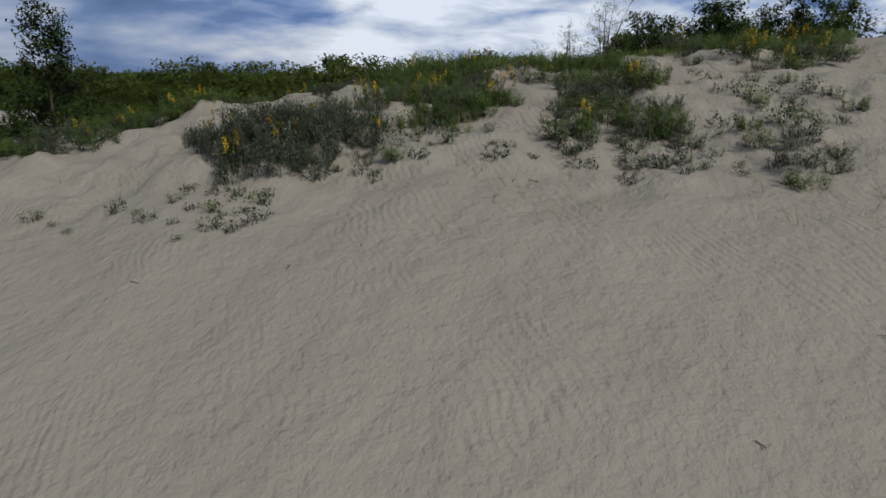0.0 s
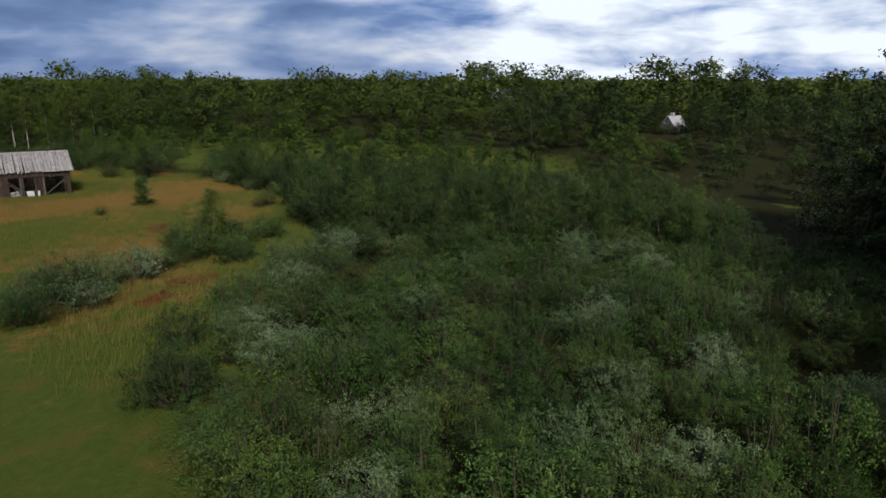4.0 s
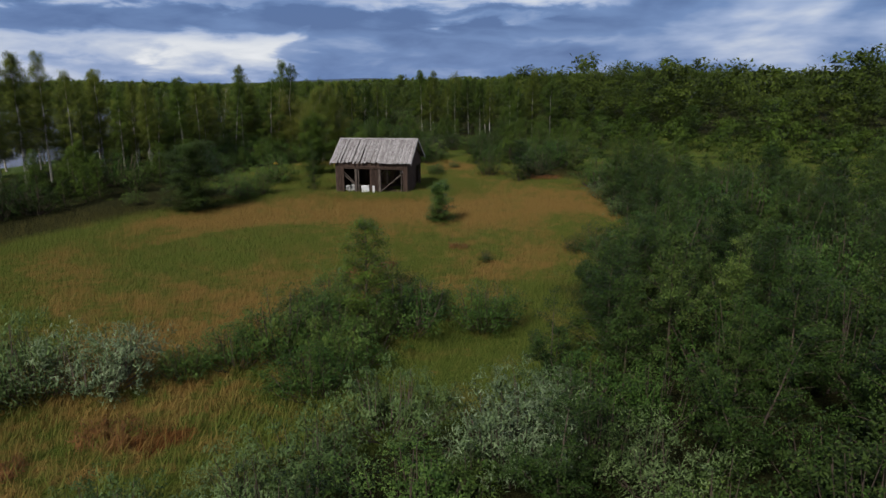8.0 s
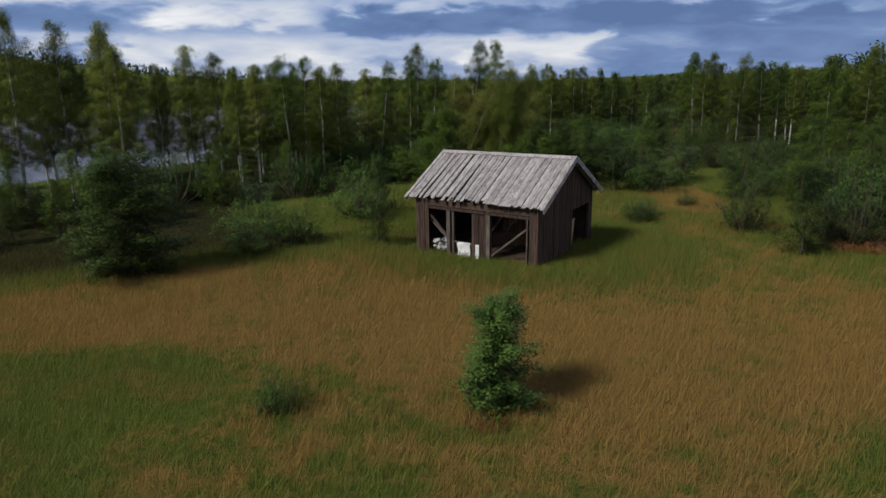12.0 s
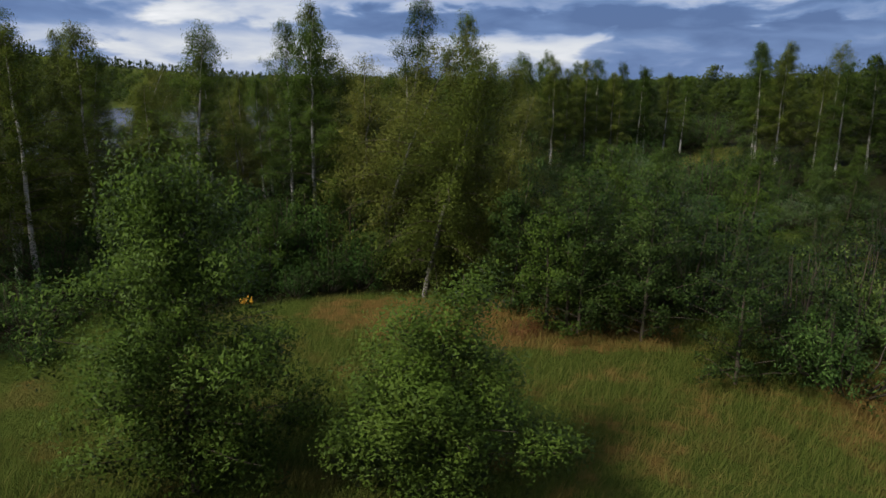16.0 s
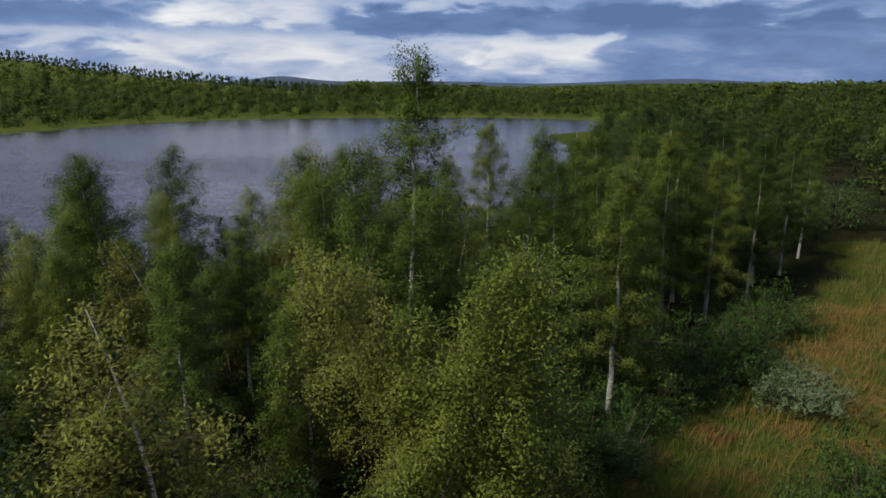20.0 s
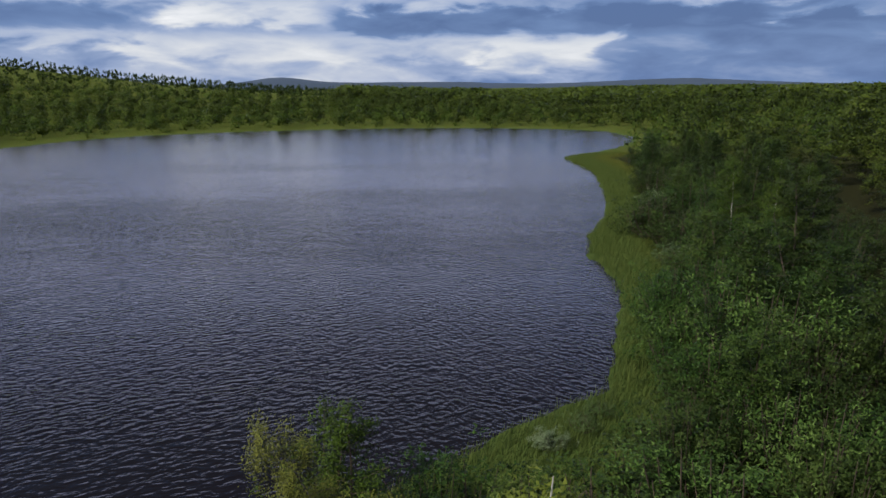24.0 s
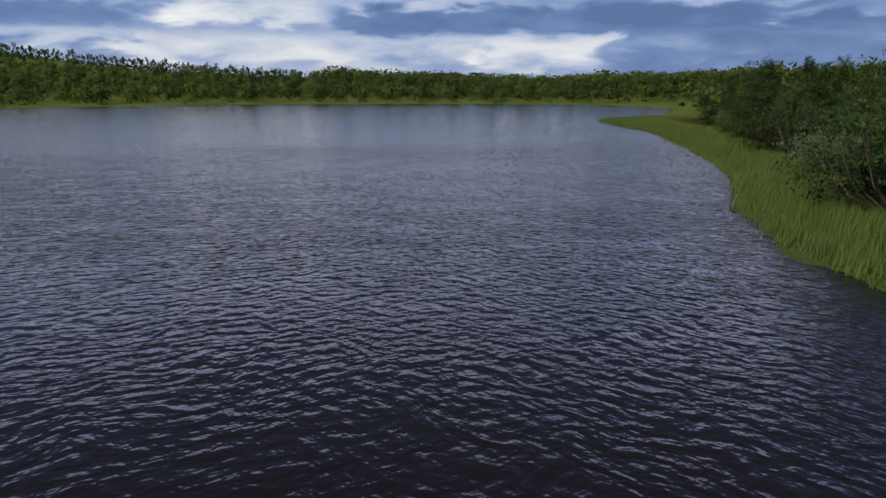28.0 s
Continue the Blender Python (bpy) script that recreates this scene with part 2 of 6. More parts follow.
def ground_color(n):
    """Sand, rusty sorrel grass, fresh green grass, sedge, moss, bare red soil and shade-dark litter, mixed by the
    painted plan of the ground.
    """
    p = place(n)
    plan = n.add("ShaderNodeAttribute", attribute_name="plan")
    sep = n.add("ShaderNodeSeparateColor", {0: plan.outputs["Color"]})
    sand, rust, sedge = sep.outputs
    soil = plan.outputs["Alpha"]
    fine = n.noise(p, 3.0, 6.0, 0.65)
    mid = n.noise(p, 0.55, 4.0, 0.6)
    green = n.mix(fine, rgb(0.058, 0.092, 0.014), rgb(0.134, 0.166, 0.030))
    green = n.mix(n.math("MULTIPLY", n.step(mid, 0.50, 0.66), 0.7), green, rgb(0.15, 0.13, 0.032))
    red = n.mix(fine, rgb(0.185, 0.113, 0.034), rgb(0.315, 0.196, 0.060))
    c = n.mix(n.step(n.math("ADD", rust, n.math("ADD", n.math("MULTIPLY", n.math("SUBTRACT", fine, 0.5), 1.4), n.math("MULTIPLY", n.math("SUBTRACT", n.noise(p, 1.1, 3.0), 0.5), 1.6))), 0.15, 0.9), green, red)
    # negative rust: brown litter with the shade under bushes painted into its colour
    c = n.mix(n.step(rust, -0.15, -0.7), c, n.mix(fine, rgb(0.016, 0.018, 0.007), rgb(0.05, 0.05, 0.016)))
    lush = n.mix(fine, rgb(0.048, 0.086, 0.018), rgb(0.128, 0.176, 0.046))
    c = n.mix(sedge, c, lush)
    c = n.mix(n.step(n.math("ADD", soil, n.math("MULTIPLY", n.math("SUBTRACT", n.noise(p, 1.3, 5.0, 0.7), 0.5), 2.6)), 0.45, 0.85), c, n.mix(fine, rgb(0.10, 0.042, 0.014), rgb(0.21, 0.085, 0.026)))
    grain = n.noise(p, 160.0, 2.0)
    sandy = n.mix(mid, rgb(0.218, 0.206, 0.172), rgb(0.285, 0.270, 0.226))
    sandy = n.mix(n.math("MULTIPLY", n.math("SUBTRACT", grain, 0.35), 0.5), sandy, rgb(0.38, 0.36, 0.31))
    edge = n.step(n.math("ADD", sand, n.math("MULTIPLY", n.math("SUBTRACT", fine, 0.5), 0.6)), 0.42, 0.58)
    return p, n.mix(edge, c, sandy), edge


def _ground(n):
    p, c, edge = ground_color(n)
    warp = n.add("ShaderNodeVectorMath", {0: p, 1: n.add("ShaderNodeVectorMath", {0: n.add("ShaderNodeTexNoise", {"Vector": p, "Scale": 0.5}).outputs["Color"], 1: (1.0, 1.0, 0)}, operation="MULTIPLY").outputs[0]}, operation="ADD").outputs[0]
    rip = n.add("ShaderNodeTexWave", {"Vector": n.add("ShaderNodeMapping", {"Vector": warp, "Rotation": (0, 0, radians(62))}).outputs[0], "Scale": 2.3, "Distortion": 1.6, "Detail": 2.0, "Detail Scale": 1.4}).outputs["Fac"]
    rip = n.math("MULTIPLY", rip, n.step(n.noise(p, 0.45, 3.0), 0.48, 0.64, 0.0, 1.0))
    lump = n.noise(p, 2.4, 5.0, 0.6)
    h = n.add("ShaderNodeMix", {0: edge, 2: n.math("MULTIPLY", n.noise(p, 9.0, 5.0, 0.7), 4.0), 3: n.math("ADD", n.math("MULTIPLY", rip, 0.13), n.math("ADD", n.math("MULTIPLY", lump, 1.5), n.math("MULTIPLY", n.noise(p, 7.5, 5.0, 0.62), 0.42)))}, data_type="FLOAT").outputs[0]
    return surface(n, c, 0.95, bumped(n, h, 0.95, 0.080), spec=0.05)


mat_ground = material("ground", _ground)


def _blade(n):
    _, c, _ = ground_color(n)
    isle = n.add("ShaderNodeNewGeometry").outputs["Random Per Island"]
    plan = n.add("ShaderNodeAttribute", attribute_name="plan")
    sedge = n.add("ShaderNodeSeparateColor", {0: plan.outputs["Color"]}).outputs[2]
    c = n.mix(n.math("MULTIPLY", isle, n.math("SUBTRACT", 0.34, n.math("MULTIPLY", sedge, 0.24))), c, n.mix(isle, rgb(0.11, 0.15, 0.025), rgb(0.28, 0.21, 0.065)))
    p = surface(n, c, 0.7, spec=0.08)
    t = n.add("ShaderNodeBsdfTranslucent", {0: c})
    return n.add("ShaderNodeMixShader", {0: 0.3, 1: p, 2: t.outputs[0]}).outputs[0]


mat_blade = material("grass_blades", _blade)


def _water(n):
    p = place(n)
    warp = n.add("ShaderNodeVectorMath", {0: p, 1: n.add("ShaderNodeVectorMath", {0: n.add("ShaderNodeTexNoise", {"Vector": p, "Scale": 0.5, "Detail": 2.0}).outputs["Color"], 1: (0.8, 0.8, 0)}, operation="MULTIPLY").outputs[0]}, operation="ADD").outputs[0]

    def train(turn, scale):
        """Wind waves with crests along one direction."""
        q = n.add("ShaderNodeMapping", {"Vector": warp, "Rotation": (0, 0, radians(turn))}).outputs[0]
        return n.noise(n.add("ShaderNodeMapping", {"Vector": q, "Scale": (2.2, 4.1, 1)}).outputs[0], scale, 2.0, 0.45)

    side = n.add("ShaderNodeSeparateXYZ", {0: p}).outputs[0]
    a = n.math("MULTIPLY", train(-26, 1.0), n.step(side, 12.0, -4.0, 0.45, 1.0))
    b = n.math("MULTIPLY", train(38, 1.05), n.step(side, -6.0, 9.0, 0.35, 1.0))
    calm = n.step(n.noise(n.add("ShaderNodeMapping", {"Vector": p, "Scale": (0.5, 1.6, 1)}).outputs[0], 0.035, 3.0), 0.35, 0.65, 0.62, 1.0)
    calm = n.math("MULTIPLY", calm, n.step(n.add("ShaderNodeSeparateXYZ", {0: p}).outputs[1], 105.0, 190.0, 1.0, 0.42))      # sheltered water off the far shore
    h = n.math("MULTIPLY", n.math("ADD", a, b), calm)
    return surface(n, rgb(0.0065, 0.0038, 0.0032), 0.085, bumped(n, h, 1.0, 0.082), spec=0.5, IOR=1.333)


mat_water = material("lake_water", _water)


def _wood(base, pale, scale, dots=0.0):
    def build(n):
        tc = n.add("ShaderNodeTexCoord").outputs["Object"]
        r = n.add("ShaderNodeObjectInfo").outputs["Random"]
        long = n.add("ShaderNodeMapping", {"Vector": tc, "Scale": scale, "Location": n.add("ShaderNodeCombineXYZ", {0: n.math("MULTIPLY", r, 37.0), 1: n.math("MULTIPLY", r, 91.0), 2: r}).outputs[0]}).outputs[0]
        grain = n.noise(long, 1.0, 6.0, 0.65)
        c = n.mix(n.step(grain, 0.25, 0.75), rgb(*base), rgb(*pale))
        shift = n.add("ShaderNodeVectorMath", {0: tc, 1: n.add("ShaderNodeCombineXYZ", {0: n.math("MULTIPLY", r, 23.0), 1: n.math("MULTIPLY", r, 57.0), 2: 0.0}).outputs[0]}, operation="ADD").outputs[0]
        patch = n.noise(shift, 1.7, 4.0, 0.6)
        if dots:
            c = n.mix(n.math("MULTIPLY", n.step(patch, 0.50, 0.66), 0.62), c, rgb(0.17, 0.140, 0.138))
            flake = n.add("ShaderNodeMapping", {"Vector": shift, "Scale": (30.0, 5.0, 1.0)}).outputs[0]
            c = n.mix(n.math("MULTIPLY", n.step(n.noise(flake, 1.0, 4.0, 0.7), 0.53, 0.63), 0.78), c, rgb(0.070, 0.062, 0.062))
            c = n.mix(n.math("MULTIPLY", n.step(n.noise(shift, 2.6, 3.0), 0.60, 0.74), 0.5), c, rgb(0.24, 0.25, 0.17))
            cell = n.add("ShaderNodeTexVoronoi", {"Vector": n.add("ShaderNodeMapping", {"Vector": shift, "Scale": (1.0, 0.8, 0.0)}).outputs[0], "Scale": 21.0, "Randomness": 1.0})
            keep = n.step(n.noise(shift, 2.7, 3.0), 0.46, 0.60)
            dot = n.math("MULTIPLY", n.step(n.math("ADD", cell.outputs["Distance"], n.math("MULTIPLY", n.noise(shift, 45.0, 3.0), 0.36)), 0.53, 0.44), keep)
            c = n.mix(n.math("MULTIPLY", dot, dots), c, rgb(0.025, 0.022, 0.022))
        else:
            c = n.mix(n.math("MULTIPLY", n.step(patch, 0.58, 0.75), 0.6), c, rgb(0.03, 0.026, 0.024))
        tone = n.math("ADD", n.math("MULTIPLY", r, 0.34 if dots else 0.55), 0.82 if dots else 0.7)
        c = n.mix(1.0, c, n.add("ShaderNodeCombineColor", {0: tone, 1: tone, 2: tone}).outputs[0], "MULTIPLY")
        return surface(n, c, 0.9, bumped(n, grain, 0.5, 0.012), spec=0.2)

    return build


wood_roof = material("weathered_grey_roof_boards", _wood((0.15, 0.134, 0.130), (0.49, 0.465, 0.455), (46, 2.6, 6), 0.95))
wood_wall = material("dark_brown_weathered_boards", _wood((0.014, 0.008, 0.006), (0.095, 0.062, 0.048), (30, 30, 1.5)))
wood_beam = material("grey_brown_timber", _wood((0.036, 0.027, 0.022), (0.145, 0.118, 0.102), (3, 20, 20)))


def plain(name, c, c2=None, rough=0.7, scale=5.0):
    def build(n):
        tc = n.add("ShaderNodeTexCoord").outputs["Object"]
        f = n.noise(tc, scale, 5.0, 0.65)
        return surface(n, n.mix(f, rgb(*c), rgb(*(c2 or [v * 0.6 for v in c]))), rough, bumped(n, f, 0.3, 0.01))

    return material(name, build)


white_sheet = plain("dirty_white_sheet", (0.75, 0.76, 0.78), (0.45, 0.45, 0.44))

# ---- plan of the ground ----
LAKE = [(-42, 12), (-33, 28), (-22, 50), (-12.5, 66.8), (-1, 75), (4.9, 80.9), (7.8, 83.4), (10.7, 85.6), (12.3, 91), (14.0, 97),
        (14.7, 103.4), (14.4, 110), (15.4, 116.4), (17.4, 121.3), (20.3, 131), (22.6, 146), (24.2, 161), (22.9, 181.5), (34, 198), (42, 214),
        (48.3, 233), (45, 256), (34, 266), (14, 271), (0, 273), (-25, 269), (-44, 262), (-60, 255), (-80, 240), (-90, 222), (-94, 200), (-101, 170), (-110, 135),
        (-114, 100), (-110, 60), (-92, 28), (-66, 8), (-52, 6)]
WATER_Z = -0.2
_rng = np.random.default_rng(7)
_TABLE = _rng.random((8, 256, 256))


def vnoise(x, y, k=0):
    """Smooth noise in 0..1 on arrays."""
    xi, yi = np.floor(x).astype(int), np.floor(y).astype(int)
    fx, fy = x - xi, y - yi
    fx, fy = fx * fx * (3 - 2 * fx), fy * fy * (3 - 2 * fy)
    t = _TABLE[k % 8]
    a, b = t[xi & 255, yi & 255], t[(xi + 1) & 255, yi & 255]
    c, d = t[xi & 255, (yi + 1) & 255], t[(xi + 1) & 255, (yi + 1) & 255]
    return (a * (1 - fx) + b * fx) * (1 - fy) + (c * (1 - fx) + d * fx) * fy


def fbm(x, y, k=0, octaves=4):
    s, w, tot = 0.0, 1.0, 0.0
    for o in range(octaves):
        s, tot = s + w * vnoise(x * 2**o + 17.3 * o, y * 2**o - 9.1 * o, k + o), tot + w
        w *= 0.5
    return s / tot


def smooth(v, lo, hi):
    t = np.clip((v - lo) / (hi - lo), 0, 1)
    return t * t * (3 - 2 * t)


def shore_distance(x, y):
    """Metres to the lake's edge: positive on land, negative in the water."""
    x, y = np.asarray(x, float), np.asarray(y, float)
    best, inside = np.full(x.shape, 1e9), np.zeros(x.shape, bool)
    for (ax, ay), (bx, by) in zip(LAKE, LAKE[1:] + LAKE[:1]):
        t = np.clip(((x - ax) * (bx - ax) + (y - ay) * (by - ay)) / ((bx - ax) ** 2 + (by - ay) ** 2), 0, 1)
        best = np.minimum(best, np.hypot(x - ax - t * (bx - ax), y - ay - t * (by - ay)))
        cross = (ay > y) != (by > y)
        inside ^= cross & (x < (bx - ax) * (y - ay) / (by - ay if by != ay else 1e-9) + ax)
    return np.where(inside, -best, best)


def crest(y):
    """Height of the dune's top along its length."""
    return np.clip(7.0 - 0.085 * (y + 60), 4.0, 9.5) * smooth(y, -14, -40)


def height(x, y):
    x, y = np.asarray(x, float), np.asarray(y, float)
    d = shore_distance(x, y) + 1.3 * (fbm(x * 0.45, y * 0.45, 2, 3) - 0.5)
    z = 0.25 * (fbm(x * 0.09, y * 0.09, 1) - 0.5)
    z = z + 0.035 * np.clip(x - 45, 0, 120) + 0.008 * np.clip(x - 165, 0, 900)
    z = z * smooth(d, 2, 12) + (-0.12 + 0.12 * smooth(d, 0, 9)) * (1 - smooth(d, 2, 12))
    z = np.where(d < 0.25, -0.12 - 1.6 * smooth(-d, -0.25, 3.0), z)
    # hill beyond the lake, rolling far land
    z = z + 52 * np.exp(-(((x + 560) / 330) ** 2 + ((y - 430) / 330) ** 2)) * smooth(d, 10, 200)
    far = smooth(np.hypot(x, y - 60), 260, 900)
    z = z + far * 5 * (fbm(x * 0.004, y * 0.004, 3) - 0.45)
    # dune: steep windward sand face to the west, rounded top, softer lee side
    h = crest(y) * smooth(x, -26, -42)
    u = x + 60.0 + 1.5 * (fbm(y * 0.11, x * 0.05, 4) - 0.5) * 2
    west = 5.3 / 7.0 * h + np.where(u < -0.4, 0.24, 0.48) * (u + 0.4)
    top = h - 0.0126 * np.clip(-u + 11.5, 0, 40) ** 2
    lee = h + 0.6 - 0.66 * ((x + 49) * 0.65 + (y + 56.5) * 0.76)
    k = 0.55
    m = np.minimum(np.minimum(west, top), lee)
    m = m - k * np.log(np.exp(-(west - m) / k) + np.exp(-(top - m) / k) + np.exp(-(lee - m) / k))
    base = 0.6 + 0.5 * fbm(x * 0.08, y * 0.08, 5)
    dune = np.maximum(m + 0.5, np.where((x < -60) & (y < -8), base * smooth(y, -8, -40), -9))
    on = smooth(dune, 0.2, 1.8)
    bumps = 0.75 * (fbm(x * 0.42, y * 0.42, 6, 4) - 0.5) * smooth(x, -64, -58) + 0.12 * (fbm(x * 1.1, y * 1.1, 3, 3) - 0.5) + 0.46 * (fbm(x * 1.5, y * 1.5, 5, 3) - 0.5) * smooth(x, -63.0, -60.5)
    return np.where(dune > z, np.maximum(dune, z) + on * bumps, z)


def ground_z(x, y):
    return float(height(np.array([x]), np.array([y]))[0])


STRIP = [(5.2, 43.2), (8, 45.6), (11, 48.4), (14.6, 51.2), (18.6, 55.2), (22.6, 60), (26, 65), (29, 70), (31.5, 75)]     # grassy track between bushes and birches


def blob(x, y, cx, cy, rx, ry, turn=0.0):
    c, s = math.cos(radians(turn)), math.sin(radians(turn))
    u, v = (x - cx) * c + (y - cy) * s, -(x - cx) * s + (y - cy) * c
    return smooth(-np.hypot(u / rx, v / ry), -1.15, -0.7)


def plan_masks(x, y):
    """Sand, rusty grass, sedge and bare soil, 0..1 each; rust below 0 is shade-dark litter."""
    d = shore_distance(x, y)
    z = height(x, y)
    sand = smooth(z, 1.2, 2.6) * smooth(x, -36, -42) * smooth(y, -10, -25) + (x < -58) * smooth(y, -5, -40) * 1.0
    sand = np.clip(sand, 0, 1)
    n1 = fbm(x * 0.16, y * 0.16, 2)
    meadow = np.clip(blob(x, y, -4, -12, 24, 16, 20) + 0.55 * blob(x, y, 8, 9, 7, 10, 0) + blob(x, y, -20, -31, 9, 5, 15) + blob(x, y, 20, 56, 12, 6, 40), 0, 1)
    n2 = fbm(x * 0.55, y * 0.55, 4, 3)
    rust = np.clip(meadow * (0.50 + 0.6 * (n1 - 0.45) + 0.9 * (n2 - 0.5)) + 0.42 * blob(x, y, 3, -8, 11, 6, -10) + 0.3 * blob(x, y, -8, -6, 10, 5, 0), 0, 1)
    rust = rust * (1 - 0.85 * blob(x, y, -13, -14, 7, 4, 30)) * (1 - 0.85 * blob(x, y, 0.5, 2, 9, 7, -33))
    rust = np.clip(rust + 0.55 * blob(x, y, 11.2, 13.2, 2.2, 4.6, -8) * (0.4 + 1.2 * n2) + 0.75 * blob(x, y, 2.4, 20.4, 6, 2.2, -10), 0, 1)
    wide = np.where((y > 190) | (x < -30), 0.26, 1.0)
    sedge = smooth(-d / wide, -6.5, -3.0) * 0.9
    for cx, cy in STRIP:
        rust = np.maximum(rust, 0.26 * blob(x, y, cx, cy, 3.0, 2.4))
    # leaf litter and painted shade on the floor of thicket and woods
    litter_shade = np.clip(smooth(fbm(x * 0.2, y * 0.2, 1), 0.15, 0.3) * (1 - np.clip(meadow + 1.2 * blob(x, y, -22, -33, 9, 9, 30) + blob(x, y, -10.5, -30.5, 8, 6) + blob(x, y, 12, 14, 10, 10) + blob(x, y, 0.5, 19.0, 7, 4.5) + 0.9 * blob(x, y, 42, 4, 24, 52) + blob(x, y, -33, -39, 12, 9) + blob(x, y, -6, 11, 9, 7.5) + blob(x, y, 24, 24, 11, 17), 0, 1)) * smooth(d, 5, 9), 0, 1) * smooth(np.hypot(x, y), 260, 120)
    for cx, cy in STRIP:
        litter_shade = litter_shade * (1 - blob(x, y, cx, cy, 3.6, 3.0))
    soil = 0.0 * x
    for cx, cy, r in ((-14, -41.4, 0.6), (-12.6, -40.1, 0.5), (-16.3, -48.2, 0.6), (-21.4, -33.5, 0.7), (-17.4, -33.4, 0.6), (4.8, 42.8, 1.3), (9, 38, 1.0),
                      (14.5, 0.5, 1.3)):
        soil = np.maximum(soil, blob(x, y, cx, cy, r * 1.5, r))
    return np.stack([sand, (rust - litter_shade) * (sand < 0.5), np.clip(sedge, 0, 1), soil], -1)


def lines(lo, hi, step, lo2, hi2, step2, end, grow=1.22):
    mid = list(np.arange(lo2, lo - step2 / 2, step2)) + list(np.arange(lo, hi + 1e-6, step)) + list(np.arange(hi + step2, hi2, step2))
    s, a, b = step2, mid[0], mid[-1]
    left, right = [], []
    while b < end or a > -end:
        s *= grow
        a, b = a - s, b + s
        left.append(a), right.append(b)
    return np.array(left[::-1] + mid + right)


def mesh_np(name, verts, faces, mat=None, smooth_shade=False, masks=None, tint=None, outward=None):
    """A mesh from arrays: faces all of one size."""
    me = bpy.data.meshes.new(name)
    verts, faces = np.asarray(verts, np.float32), np.asarray(faces, np.int32)
    k = faces.shape[1]
    me.vertices.add(len(verts)), me.loops.add(faces.size), me.polygons.add(len(faces))
    me.vertices.foreach_set("co", verts.ravel())
    me.loops.foreach_set("vertex_index", faces.ravel())
    me.polygons.foreach_set("loop_start", np.arange(0, faces.size, k, dtype=np.int32))
    me.polygons.foreach_set("use_smooth", np.full(len(faces), smooth_shade))
    if masks is not None:
        me.color_attributes.new("plan", "FLOAT_COLOR", "POINT").data.foreach_set("color", np.asarray(masks, np.float32).ravel())
    if tint is not None:
        me.attributes.new("tint", "FLOAT", "POINT").data.foreach_set("value", np.asarray(tint, np.float32).ravel())
    if outward is not None:
        me.attributes.new("outward", "FLOAT_VECTOR", "POINT").data.foreach_set("vector", np.asarray(outward, np.float32).ravel())
    me.update(calc_edges=True)
    me.validate()
    if mat:
        me.materials.append(mat)
    return me


def build_ground():
    xs, ys = lines(-84, 36, 0.7, -130, 82, 2.2, 4400), lines(-80, 112, 0.7, -120, 290, 2.2, 4400)
    xs, ys = np.unique(np.concatenate([xs, np.arange(-64, -46, 0.233)])), np.unique(np.concatenate([ys, np.arange(-69, -47, 0.233)]))
    gx, gy = np.meshgrid(xs, ys)
    z = height(gx.ravel(), gy.ravel())
    v = np.stack([gx.ravel(), gy.ravel(), z], -1)
    w = len(xs)
    i = (np.arange(len(ys) - 1)[:, None] * w + np.arange(w - 1)).ravel()
    f = np.stack([i, i + 1, i + w + 1, i + w], -1)
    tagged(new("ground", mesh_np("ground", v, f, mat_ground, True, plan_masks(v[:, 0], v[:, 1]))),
           "rough ground of dune sand, rusty meadow grass and mossy soil, shade-dark under woods", "ground", kind="structure")


build_ground()


def build_water():
    bm = bmesh.new()
    cx, cy = -20.0, 130.0
    bm.faces.new([bm.verts.new((cx + (x - cx) * 1.03, cy + (y - cy) * 1.03, WATER_Z)) for x, y in LAKE])
    bmesh.ops.triangulate(bm, faces=bm.faces[:])
    bmesh.ops.recalc_face_normals(bm, faces=bm.faces[:])
    if bm.faces[:][0].normal.z < 0:
        bmesh.ops.reverse_faces(bm, faces=bm.faces[:])
    me = bpy.data.meshes.new("water")
    bm.to_mesh(me), bm.free()
    me.materials.append(mat_water)
    tagged(new("water", me), "dark wind-rippled lake water between grassy banks", "lake", kind="structure")


build_water()

# ---- plant builders ----
def part(name, me, parent, label=""):
    """One mesh object under a thing."""
    ob = new(name, me)
    ob.parent = parent
    return tagged(ob, label) if label else ob


def rot_frame(d):
    d = d / (np.linalg.norm(d, axis=-1, keepdims=True) + 1e-9)
    ref = np.where(np.abs(d[..., 2:3]) < 0.9, np.array([0, 0, 1.0]), np.array([1.0, 0, 0]))
    a = np.cross(d, ref)
    a /= np.linalg.norm(a, axis=-1, keepdims=True)
    return a, np.cross(d, a)


def tubes(paths, sides=5):
    """Tapered tubes along lists of (points, radii); verts and quads."""
    V, F, n0 = [], [], 0
    for pts, rad in paths:
        pts = np.asarray(pts, float)
        a, b = rot_frame(np.gradient(pts, axis=0))
        ang = np.linspace(0, 2 * np.pi, sides, endpoint=False)
        ring = pts[:, None] + np.asarray(rad)[:, None, None] * (np.cos(ang)[None, :, None] * a[:, None] + np.sin(ang)[None, :, None] * b[:, None])
        V.append(ring.reshape(-1, 3))
        m, j = np.arange(len(pts) - 1)[:, None] * sides, np.arange(sides)
        k = (j + 1) % sides
        F.append(np.stack([m + j, m + k, m + sides + k, m + sides + j], -1).reshape(-1, 4) + n0)
        n0 += len(pts) * sides
    return np.concatenate(V), np.concatenate(F)


